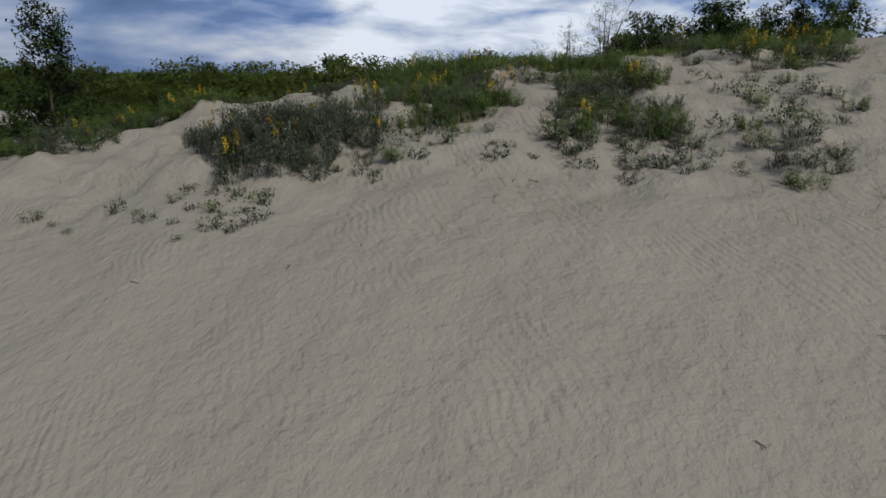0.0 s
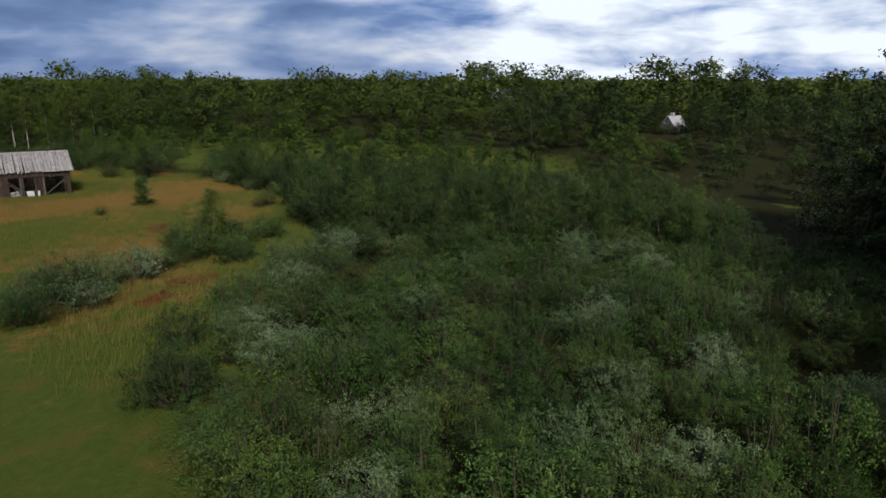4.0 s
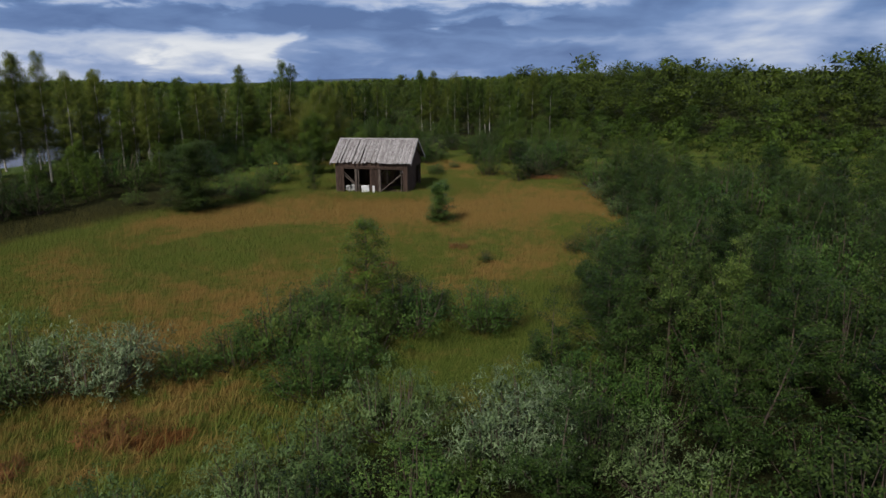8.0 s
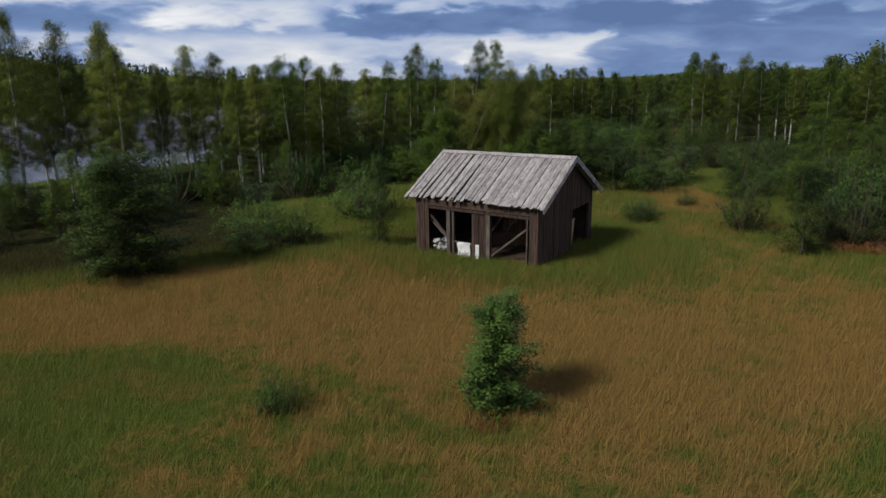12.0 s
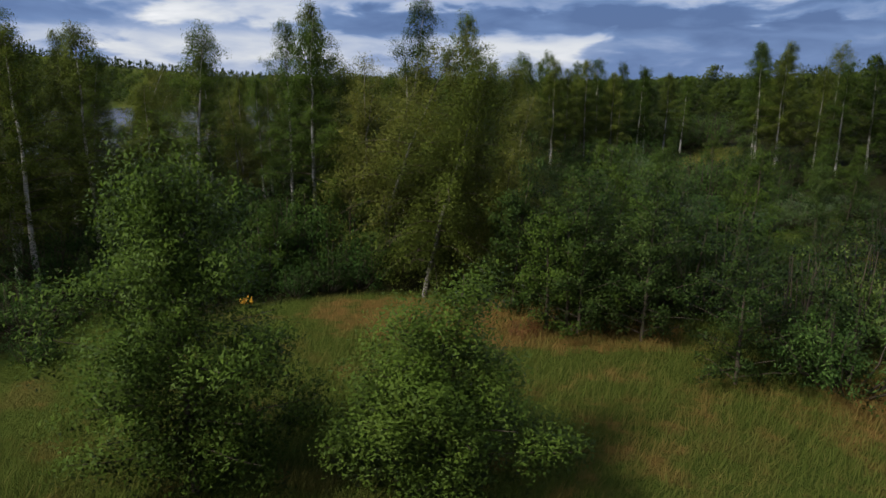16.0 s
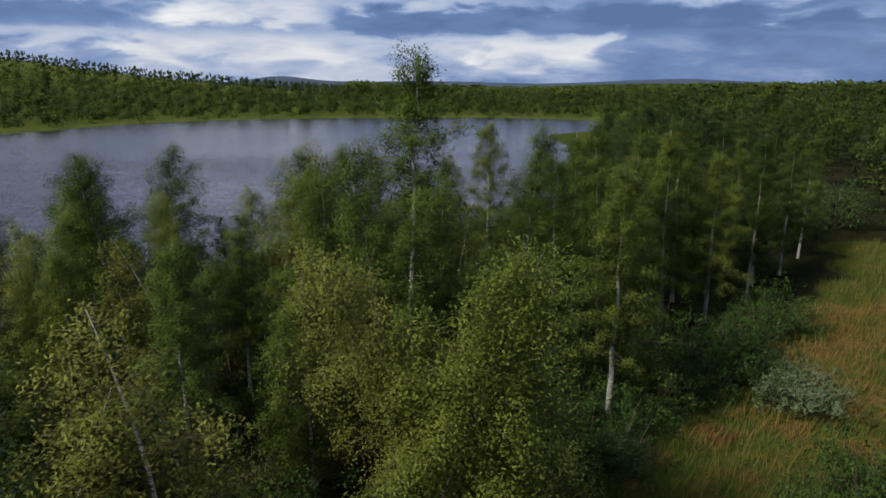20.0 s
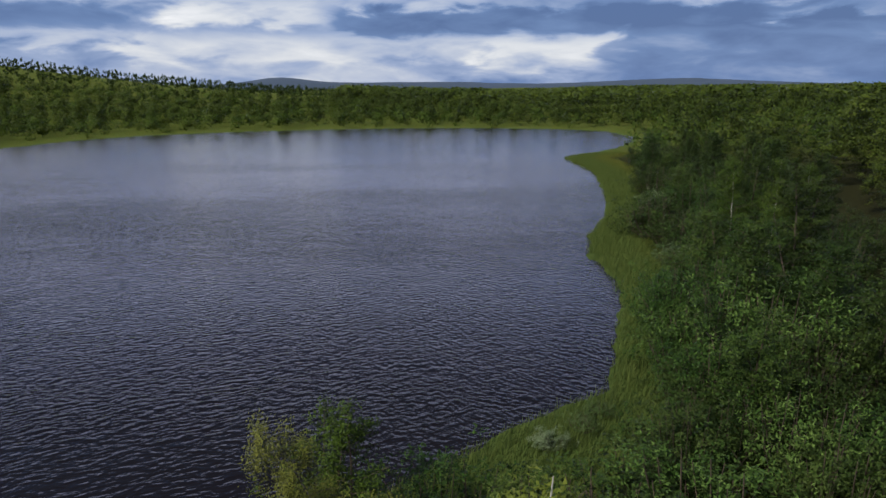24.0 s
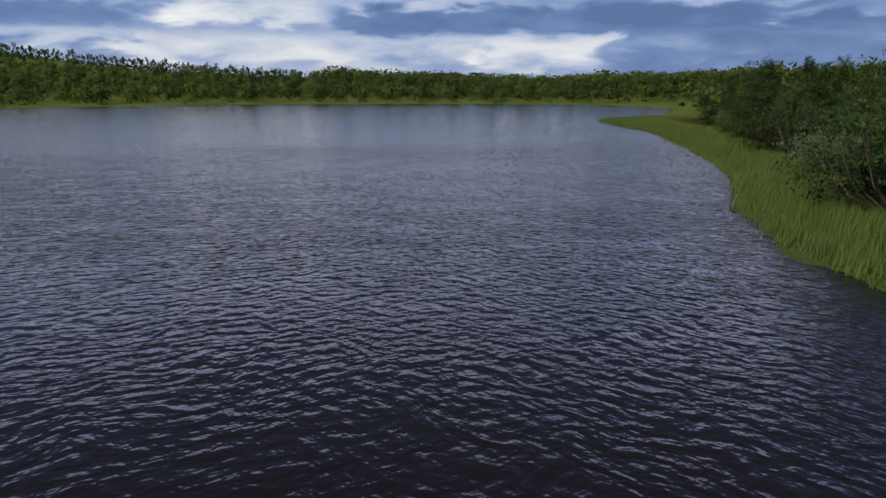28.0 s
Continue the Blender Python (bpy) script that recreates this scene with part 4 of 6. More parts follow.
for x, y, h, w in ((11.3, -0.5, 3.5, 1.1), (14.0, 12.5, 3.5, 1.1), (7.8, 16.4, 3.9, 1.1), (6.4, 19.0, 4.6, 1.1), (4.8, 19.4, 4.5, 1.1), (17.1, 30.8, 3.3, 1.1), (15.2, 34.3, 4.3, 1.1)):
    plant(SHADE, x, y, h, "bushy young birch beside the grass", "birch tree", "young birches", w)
for x, y, h, w in ((11.0, 31.5, 1.7, 1.2), (12.9, 32.0, 1.5, 1.2), (15.2, 51.8, 1.7, 1.2), (8.4, 48.2, 0.9, 1.3)):
    plant(WILLOW[:1], x, y, h, "silver-grey willow bush beside the track", "willow bush", "silver willows", w)


def scatter(poly, gap, choose, limit=10**6, seed=1):
    """Plants strewn over a stretch of the plan, none nearer to another than it may be."""
    r = random.Random(seed)
    xs, ys = [p[0] for p in poly], [p[1] for p in poly]
    tries = int((max(xs) - min(xs)) * (max(ys) - min(ys)) / gap**2 * 3)
    made, cells = 0, {}
    for x0, y0, rad in taken:
        cells.setdefault((int(x0 // 6), int(y0 // 6)), []).append((x0, y0, rad))
    for _ in range(tries):
        x, y = r.uniform(min(xs), max(xs)), r.uniform(min(ys), max(ys))
        if not inside(x, y, poly):
            continue
        near = [q for i in (-1, 0, 1) for j in (-1, 0, 1) for q in cells.get((int(x // 6) + i, int(y // 6) + j), ())]
        if any((x - a) ** 2 + (y - b) ** 2 < (gap * 0.5 + c) ** 2 for a, b, c in near):
            continue
        cells.setdefault((int(x // 6), int(y // 6)), []).append((x, y, gap * 0.5))
        taken.append((x, y, gap * 0.5))
        choose(x, y, r)
        made += 1
        if made >= limit:
            break
    return made


def thicket(x, y, r):
    """Low willows and bushes before the dune, taller dark birches and alders towards the east."""
    tall = float(smooth(np.array([x + 0.25 * (y + 36)]), -12.0, -4.0)[0])
    if r.random() > 0.55 + 0.45 * tall:
        if r.random() < 0.40:
            plant(WILLOW, x, y, r.uniform(0.9, 1.6), "silver-grey willow bush in the thicket", "willow bush", "silver willows", r.uniform(1.0, 1.3))
        else:
            plant(BUSH[:3], x, y, r.uniform(1.2, 2.0), "leafy green bush in the dense thicket", "bush", "thicket bushes", r.uniform(1.0, 1.35))
    elif r.random() < 0.12 + 0.50 * tall:
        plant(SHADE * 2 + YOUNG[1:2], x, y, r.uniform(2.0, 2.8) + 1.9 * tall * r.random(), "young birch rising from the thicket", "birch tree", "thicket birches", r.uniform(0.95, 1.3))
    elif r.random() < 0.22 - 0.12 * tall:
        plant(WILLOW, x, y, r.uniform(1.2, 1.8), "silver-grey willow bush in the thicket", "willow bush", "silver willows", r.uniform(1.0, 1.3))
    else:
        plant(BUSH if r.random() < 0.5 else BUSH[2:] + BUSH[3:], x, y, r.uniform(1.5, 2.2) + 1.3 * tall * r.random(), "leafy green bush in the dense thicket", "bush", "thicket bushes", r.uniform(0.9, 1.25))


for _x, _y in STRIP:
    taken.append((_x, _y, 1.5))
for _x, _y, _r in ((-14, -41.4, 0.7), (-16.3, -48.2, 0.6), (-12.6, -40.0, 0.8), (-11.1, -43.4, 0.5)):
    taken.append((_x, _y, _r))
for _k in range(14):
    taken.append((62 + 2.2 * _k, -51.5 + 0.08 * _k, 1.5))
THICKET = [(-35, -64), (-36, -50), (-31.5, -43.5), (-28.4, -40.6), (-25.4, -38.6), (-21, -38.0), (-17.5, -36.2), (-14.5, -36.2), (-12.2, -37.5), (-10.0, -37), (-7.6, -34.6), (-3.8, -31.0), (0.6, -27.6), (4.8, -23.2), (8.6, -18), (11.6, -11.5), (14.5, -6),
           (17, -8), (22, -20), (20, -50), (-8, -66)]
scatter(THICKET, 1.42, thicket, seed=3)


def wood(x, y, r):
    """The birch wood between meadow and lake: birches of all ages over bushes."""
    q = r.random()
    if x < -13 and y < 34:
        if q < 0.36:
            plant(TALL, x, y, r.uniform(7.4, 9.4), "slender birch with pale trunk before the water", "birch tree", "birches by the lake", r.uniform(0.95, 1.2))
        elif q < 0.44:
            plant(BUSH, x, y, r.uniform(1.2, 2.0), "green bush at the wood's foot", "bush", "wood-edge bushes", 1.1)
        return
    if y > 68 and x > 4:
        plant(BUSH + BUSH[3:], x, y, r.uniform(1.8, 3.4), "dense bush between wood and lake", "bush", "bank bushes", r.uniform(1.0, 1.4))
        return
    if q < 0.52:
        plant(MIDDLE, x, y, r.uniform(5.2, 7.8), "leafy birch in the lakeside wood", "birch tree", "birches by the lake", r.uniform(1.1, 1.4))
    elif q < 0.60:
        plant(WEEPING, x, y, r.uniform(5.5, 7.5), "weeping birch with drooping olive twigs", "birch tree", "birches by the lake")
    elif q < 0.78:
        plant(YOUNG, x, y, r.uniform(3.0, 4.8), "young leafy birch in the lakeside wood", "birch tree", "young birches", r.uniform(1.0, 1.3))
    else:
        plant(BUSH, x, y, r.uniform(1.6, 2.8), "green bush at the wood's foot", "bush", "wood-edge bushes", r.uniform(1.0, 1.35))


def under(x, y, r):
    """Undergrowth along the wood's edge."""
    q = r.random()
    if q < 0.14:
        plant(WILLOW, x, y, r.uniform(0.9, 1.5), "low silver-grey willow bush at the wood's foot", "willow bush", "silver willows", 1.2)
    elif q < 0.52:
        plant(YOUNG[::2], x, y, r.uniform(2.4, 4.2), "young leafy birch at the wood's foot", "birch tree", "young birches", r.uniform(1.0, 1.3))
    else:
        plant(BUSH, x, y, r.uniform(1.4, 3.0), "green bush at the wood's foot", "bush", "wood-edge bushes", r.uniform(1.0, 1.4))


WOOD = [(-33, 3), (-27, 9), (-20, 15), (-14, 20.5), (-9, 25), (-4, 27), (1, 25.5), (3, 28), (2, 36), (0.5, 42), (5, 48.5), (9, 53), (17, 61), (26, 71), (24, 77), (13, 79), (6, 77.5), (-2, 72), (-13, 64),
        (-22, 48), (-32, 27), (-40, 13)]
scatter(WOOD, 2.0, wood, seed=8)
scatter([(-36, -9), (-28, -5), (-22, 3), (-16, 11), (-9, 18.5), (-4, 22.5), (-6, 25), (-13, 20), (-20, 14), (-27, 8), (-35, 1)], 2.0, under, seed=10)
scatter([(2, 24.5), (5.5, 21.5), (9, 18.8), (12.5, 22), (17.5, 29.5), (23, 34), (27, 46), (23, 54), (16, 49.5), (11, 44.5), (6.5, 40.5), (4, 36), (3, 30)], 2.1, under, seed=12)


def edge_wood(x, y, r):
    plant(TALL + MIDDLE[:2], x, y, r.uniform(7.5, 10.8), "tall birch at the edge of the eastern wood", "birch tree", "eastern birches", r.uniform(1.0, 1.3))


scatter([(25, 66), (29.5, 53), (34, 40), (40, 38), (41, 46), (36, 58), (30, 71)], 2.8, edge_wood, seed=17)


def bank(x, y, r):
    q = r.random()
    if q < 0.40 and shore_distance(np.array([x]), np.array([y]))[0] > 9:
        plant(DUSKY + MIDDLE[1:2], x, y, r.uniform(6.0, 8.0), "dark leafy tree behind the lake's bank", "tree", "bank birches", r.uniform(1.1, 1.4))
        return
    if q < 0.25:
        plant(YOUNG[1:2] + SHADE, x, y, r.uniform(4.4, 6.6), "leafy birch on the lake's bank", "birch tree", "bank birches", r.uniform(1.1, 1.4))
    elif q < 0.40:
        plant(WILLOW, x, y, r.uniform(1.5, 2.6), "grey-green willow bush on the lake's bank", "willow bush", "silver willows", 1.2)
    else:
        plant(BUSH + BUSH[3:] * 2, x, y, r.uniform(2.6, 4.4), "dense green bush on the lake's bank", "bush", "bank bushes", r.uniform(1.05, 1.4))


BANK = [(14.4, 81), (15.6, 90), (17.6, 98.5), (19.4, 110), (21.6, 119), (24.9, 134), (28.2, 152), (32, 167), (40, 165), (38, 130), (34, 100), (32, 82), (26, 76), (20, 78)]
scatter(BANK, 2.35, bank, seed=9)
for x, y, h in ((11.8, 80.0, 2.0), (12.6, 81.8, 2.2), (13.6, 84.4, 2.3), (14.2, 86.6, 2.4), (14.8, 88.8, 2.3), (15.6, 91.4, 2.5), (16.4, 94.0, 2.4), (17.2, 96.6, 2.5), (14.8, 83.2, 3.0), (13.4, 79.4, 2.6)):
    plant(BUSH[3:] + BUSH[:1], x, y, h, "dark dense bush along the sedge bank", "bush", "bank bushes", 1.15)
# tall trees by the dune and on the rise
for x, y, h in ((-49.6, -43.2, 9.6), (-53, -39, 8.0), (-47.6, -39.4, 7.0)):
    plant(DUSKY, x, y, h, "tall dark tree behind the dune", "birch tree", "lone trees", 1.3)
# the pale glint of these birch leaves is put into their silver colour
for x, y, h in ((-43.0, -64.0, 3.1), (-43.2, -62.6, 2.1), (-43.6, -61.6, 1.6)):
    plant(PALE, x, y, h, "sparse young birch with silvery glinting leaves on the dune's top", "birch tree", "dune birches", 1.25)
for x, y, h in ((46.5, -34.7, 11.0), (73.5, 58.8, 10.0), (96, 67.5, 11.5)):
    plant(DUSKY, x, y, h, "tall broad-crowned tree standing over the wood", "tree", "lone trees", 1.25)
plant(BUSH[:1], 45.4, -23.4, 4.2, "round green bush standing in open scrub", "bush", "scrub bushes", 0.75)


def dark_wood(x, y, r):
    plant(DUSKY, x, y, r.uniform(9.5, 12.8), "leafy tree at the edge of the dark wood", "tree", "trees behind the dune", r.uniform(1.25, 1.6))


scatter([(-30, -72), (-22, -69), (-10, -68), (4, -65), (8, -72), (-4, -86), (-30, -80)], 2.9, dark_wood, seed=15)


def scrub_near(x, y, r):
    """Loose bushes between the meadow and the eastern wood."""
    if vnoise(np.array([x * 0.11]), np.array([y * 0.11]), 1)[0] < 0.36:
        return
    if r.random() < 0.3:
        plant(YOUNG, x, y, r.uniform(3.0, 5.0), "young birch in the scrub beside the meadow", "birch tree", "young birches", r.uniform(1.1, 1.4))
    else:
        plant(BUSH, x, y, r.uniform(1.5, 3.0), "green bush in the scrub beside the meadow", "bush", "scrub bushes", r.uniform(1.0, 1.4))


scatter([(18, -7), (15.5, 14), (18.5, 28), (25, 41), (28, 52), (33, 38), (31, 20), (29, 0), (24, -19)], 2.5, scrub_near, seed=19)

# ---- barn ----
def box(bm, x0, x1, y0, y1, z0, z1):
    vs = [bm.verts.new((x, y, z)) for z in (z0, z1) for x, y in ((x0, y0), (x1, y0), (x1, y1), (x0, y1))]
    for f in ((3, 2, 1, 0), (4, 5, 6, 7), (0, 1, 5, 4), (1, 2, 6, 5), (2, 3, 7, 6), (3, 0, 4, 7)):
        bm.faces.new([vs[i] for i in f])
    return vs


def solid(name, parent, mat, boxes, m=None, jitter=0.0, label=""):
    bm = bmesh.new()
    for b in boxes:
        vs = box(bm, *b)
        for v in vs:
            v.co += Vector([rnd.uniform(-jitter, jitter) for _ in range(3)])
    me = bpy.data.meshes.new(name)
    bm.to_mesh(me), bm.free()
    me.materials.append(mat)
    ob = part(name, me, parent, label)
    if m is not None:
        ob.matrix_basis = m
    return ob


def beam(name, parent, a, b, w, d, mat=None, label=""):
    """A squared timber from a to b."""
    a, b = Vector(a), Vector(b)
    q = (b - a).to_track_quat("X", "Z").to_matrix().to_4x4()
    return solid(name, parent, mat or wood_beam, [(0, (b - a).length, -w / 2, w / 2, -d / 2, d / 2)], Matrix.Translation(a) @ q, 0.006, label)


BL, BW, EAVE, RIDGE, LX, LY = 2.71, 2.49, 2.28, 3.92, 3.1, 2.87      # half length and width of the walls, heights, half roof


def build_barn():
    barn = new("barn")
    barn.matrix_world = pose(-0.1, 1.71, 0.0, 0, 0, -33.0)
    tagged(barn, "derelict dark timber barn with grey board roof and open front", "barn")
    slope = math.atan2(RIDGE - EAVE, LY)
    wall_top = EAVE + (LY - BW) * math.tan(slope) - 0.10
    # corner and middle posts, plates, tie beams
    for x in (-BL, -1.22, 0.62, BL):
        beam("post", barn, (x, -BW, -0.15), (x, -BW, wall_top), 0.17, 0.17)
    beam("post", barn, (-1.03, -BW + 0.03, -0.15), (-1.03, -BW + 0.03, wall_top - 0.3), 0.12, 0.10)
    beam("post", barn, (2.31, -BW - 0.02, -0.15), (2.31, -BW - 0.02, wall_top - 0.42), 0.13, 0.06, label="grey weathered plank")
    for x in (-BL, 0.0, BL):
        beam("post", barn, (x, BW, -0.15), (x, BW, wall_top), 0.16, 0.16)
    for y in (-BW, BW):
        beam("wall_plate", barn, (-BL - 0.3, y, wall_top), (BL + 0.3, y, wall_top), 0.17, 0.18)
    beam("front_beam", barn, (-BL, -BW - 0.07, wall_top - 0.26), (BL, -BW - 0.07, wall_top - 0.30), 0.06, 0.26, wood_wall)
    beam("front_rail", barn, (-BL, -BW - 0.05, wall_top - 0.46), (BL, -BW - 0.05, wall_top - 0.52), 0.08, 0.11, wood_wall)
    beam("low_rail", barn, (-1.2, -BW + 0.02, 0.62), (0.0, -BW + 0.02, 0.55), 0.05, 0.08)
    beam("ridge_beam", barn, (-BL - 0.3, 0, RIDGE - 0.22), (BL + 0.3, 0, RIDGE - 0.22), 0.16, 0.18)
    for x in (-BL, 0, BL):
        beam("tie_beam", barn, (x, -BW, wall_top - 0.02), (x, BW, wall_top - 0.02), 0.14, 0.16)
    beam("brace", barn, (-2.18, -BW + 0.04, 1.62), (-1.28, -BW + 0.04, 0.72), 0.09, 0.06, label="pale slanting brace")
    beam("brace", barn, (-2.22, -BW + 0.14, 1.40), (-1.30, -BW + 0.14, 0.58), 0.09, 0.06, label="pale slanting brace")
    beam("brace", barn, (0.66, -BW + 0.06, 0.16), (2.32, -BW + 0.06, 1.50), 0.10, 0.07, label="pale slanting brace")
    beam("brace", barn, (-0.9, 0.4, 0.5), (0.0, 0.4, 1.7), 0.09, 0.06)
    beam("brace", barn, (-0.6, 1.2, 0.4), (0.5, 1.2, 1.8), 0.09, 0.06)
    # dark planks added over the grass to stand in for the barn's unlit interior
    x = -BL + 0.10
    while x < BL - 0.2:
        w = rnd.uniform(0.16, 0.24)
        solid("floor_board", barn, wood_wall, [(x, x + w - 0.012, -BW + 0.12, BW - 0.12, 0.02, 0.055)], None, 0.004)
        x += w
    # vertical wall boards
    def boards(a, b, z0, tops, gap_every=0, mat=wood_wall):
        a, b = Vector(a), Vector(b)
        L, u = (b - a).length, (b - a).normalized()
        q = Matrix.Translation(a) @ u.to_track_quat("X", "Z").to_matrix().to_4x4()
        x = 0.0
        while x < L - 0.04:
            w = min(rnd.uniform(0.12, 0.19), L - x)
            zt = tops(x + w / 2)
            z = z0(x + w / 2) if callable(z0) else z0
            solid("board", barn, mat, [(0.004, w - 0.006, -0.014, 0.014, z - rnd.uniform(0, 0.06), zt)], q @ Matrix.Translation((x, rnd.uniform(-0.012, 0.012), 0)), 0.004)
            x += w
    gable = lambda s: (lambda x: EAVE - 0.05 + (LY - abs(x * s - BW)) * math.tan(slope) - 0.02)
    boards((BL + 0.09, -BW - 0.03, 0), (BL + 0.09, 0.42, 0), -0.1, gable(1))
    boards((BL + 0.09, 0.42, 0), (BL + 0.09, 2.16, 0), lambda x: 1.78 + 0.06 * x, lambda x: gable(1)(x + BW + 0.42))
    boards((BL + 0.09, 2.16, 0), (BL + 0.09, BW + 0.05, 0), -0.1, lambda x: gable(1)(x + BW + 2.16))
    boards((-BL - 0.09, -BW, 0), (-BL - 0.09, BW, 0), -0.1, gable(1))
    boards((-BL, BW + 0.09, 0), (BL, BW + 0.09, 0), -0.1, lambda x: wall_top)
    boards((-BL - 0.05, -BW - 0.11, 0), (-2.14, -BW - 0.11, 0), -0.1, lambda x: wall_top - 0.35)
    boards((-0.14, -BW - 0.02, 0), (0.52, -BW - 0.02, 0), -0.1, lambda x: wall_top - 0.55)
    boards((2.42, -BW - 0.11, 0), (BL + 0.08, -BW - 0.11, 0), -0.1, lambda x: wall_top - 0.1)
    # roof: boards on both slopes, ridge capping, barge boards
    run = LY / math.cos(slope)
    for side in (-1, 1):
        m = Matrix.Translation((0, 0, RIDGE)) @ Matrix.Rotation(0 if side < 0 else math.pi, 4, "Z") @ Matrix.Rotation(slope, 4, "X")
        x, n = -LX, 0
        while x < LX - 0.03:
            w = min(rnd.uniform(0.11, 0.18), LX - x)
            worn = side < 0 and -2.7 < x < 0.6
            short = rnd.uniform(0.0, 0.07) + (rnd.uniform(0.05, 0.22) if worn and rnd.random() < 0.65 else 0)
            lift = 0.022 * (n % 2) + rnd.uniform(0, 0.012)
            gap = rnd.uniform(0.045, 0.085) if worn and n % 5 == 1 else 0.012
            skew = (0.026 if n % 5 == 1 else 0.0) + rnd.uniform(-0.012, 0.012) if worn else rnd.uniform(-0.004, 0.004)
            solid("roof_board", barn, wood_roof, [(0, w - gap, -run + short, 0.0, lift, lift + 0.026)], m @ Matrix.Translation((x, 0, 0)) @ Matrix.Rotation(skew, 4, "Z"), 0.006)
            if n % 7 == 2 and worn:
                solid("roof_lath", barn, wood_roof, [(0.02, 0.07, -run + 0.1, -0.25, lift + 0.03, lift + 0.05)], m @ Matrix.Translation((x + w * 0.5, 0, 0)) @ Matrix.Rotation(skew * 1.5, 4, "Z"), 0.004)
            x, n = x + w, n + 1
        solid("ridge_cap", barn, wood_roof, [(-LX - 0.03, LX + 0.03, -0.20, 0.0, 0.055, 0.08)], m, 0.004)
        for ex in (-LX - 0.03, LX + 0.005):
            solid("barge_board", barn, wood_roof, [(ex, ex + 0.03, -run - 0.06, 0.02, -0.12, 0.075)], m, 0.003)
            solid("verge_board", barn, wood_roof, [(min(ex, ex + 0.0) - (0 if ex < 0 else 0.10), ex + (0.13 if ex < 0 else 0.03), -run - 0.05, 0.0, 0.052, 0.075)], m, 0.003)
        for k in range(7):
            xx = -BL + k * 2 * BL / 6
            solid("rafter", barn, wood_beam, [(xx - 0.05, xx + 0.05, -run + 0.12, 0, -0.13, -0.005)], m, 0.004)


build_barn()
BARN = pose(-0.1, 1.71, 0.0, 0, 0, -33.0)


def crumpled(name, w, h, m, mat, label, category, seed, ripple=0.10, torn=0.12):
    """A torn hanging or crumpled sheet with thickness."""
    r = np.random.default_rng(seed)
    nx, nz = 18, 14
    u, v = np.meshgrid(np.linspace(-0.5, 0.5, nx), np.linspace(0, 1, nz))
    x = u * w + (fbm(u * 5 + seed, v * 5, 1) - 0.5) * torn
    z = v * h + (fbm(u * 7, v * 3 + seed, 2) - 0.5) * torn * (1.2 - v) * 2
    y = (fbm(u * 6 + seed, v * 5, 3) - 0.5) * ripple * 3
    p = np.stack([x, y, z], -1).reshape(-1, 3)
    i = (np.arange(nz - 1)[:, None] * nx + np.arange(nx - 1)).ravel()
    f = np.stack([i, i + 1, i + nx + 1, i + nx], -1)
    ob = new(name, mesh_np(name, p, f, mat, True))
    ob.matrix_world = BARN @ m
    k = ob.modifiers.new("thickness", "SOLIDIFY")
    k.thickness = 0.012
    return tagged(ob, label, category)


grey_sheet = plain("soiled_grey_plastic", (0.50, 0.50, 0.50), (0.20, 0.19, 0.18), 0.6, 9.0)
tan_board = plain("stained_tan_plywood", (0.42, 0.33, 0.20), (0.26, 0.20, 0.13))
crumpled("plastic_sheet", 0.56, 0.66, pose(-0.52, -BW - 0.03, -0.05), white_sheet, "torn white sheet hanging on the barn's low rail", "sheet", 1, 0.04)
crumpled("plastic_sheet", 0.72, 0.55, pose(-1.72, -BW + 0.34, 0.05, 18), grey_sheet, "crumpled white plastic heaped inside the barn", "sheet", 2, 0.25, 0.3)
crumpled("plastic_sheet", 0.16, 0.62, pose(0.13, -BW - 0.07, -0.02), white_sheet, "narrow white strip on the barn's boards", "sheet", 3, 0.02, 0.05)
crumpled("plastic_sheet", 0.60, 0.60, pose(2.44, 0.80, 0.30, 8, 0, 84), grey_sheet, "crumpled grey-white plastic behind the gable opening", "sheet", 4, 0.08, 0.25)
crumpled("plywood_board", 0.85, 1.15, pose(2.30, 1.15, 0.07, 6, 0, 84), tan_board, "stained tan board leaning inside the barn", "board", 5, 0.01, 0.03)
crumpled("plastic_sheet", 0.5, 0.5, pose(1.5, 1.2, 1.05, 0, 0, 84), white_sheet, "pale plastic hanging inside the barn", "sheet", 6, 0.1, 0.1)

# ---- far woods: many small crowns joined ----
def joined_woods(name, spots, kinds, mat, label):
    """spots: (x, y, h, wide); each gets one of the leaf clouds in kinds, turned and scaled."""
    r = np.random.default_rng(77)
    V, T, O = [], [], []
    ways = CLOUD_WAYS
    zs = height(np.array([q[0] for q in spots]), np.array([q[1] for q in spots]))
    for (x, y, h, w), z in zip(spots, zs):
        v = kinds[r.integers(len(kinds))]
        a = r.uniform(0, 6.28)
        c, s = math.cos(a), math.sin(a)
        q = np.stack([(v[:, 0] * c - v[:, 1] * s) * h * w, (v[:, 0] * s + v[:, 1] * c) * h * w, v[:, 2] * h], -1)
        V.append(q + np.array([x, y, z]))
        T.append(np.full(len(v), r.random()))
        O.append(ways[id(v)] @ np.array([(c, s, 0), (-s, c, 0), (0, 0, 1)]))
    v = np.concatenate(V)
    me = mesh_np(name, v, np.arange(len(v)).reshape(-1, 3), mat, tint=np.concatenate(T), outward=np.concatenate(O))
    return tagged(new(name, me), label, "woods", kind="stuff")


CLOUD_WAYS = {}


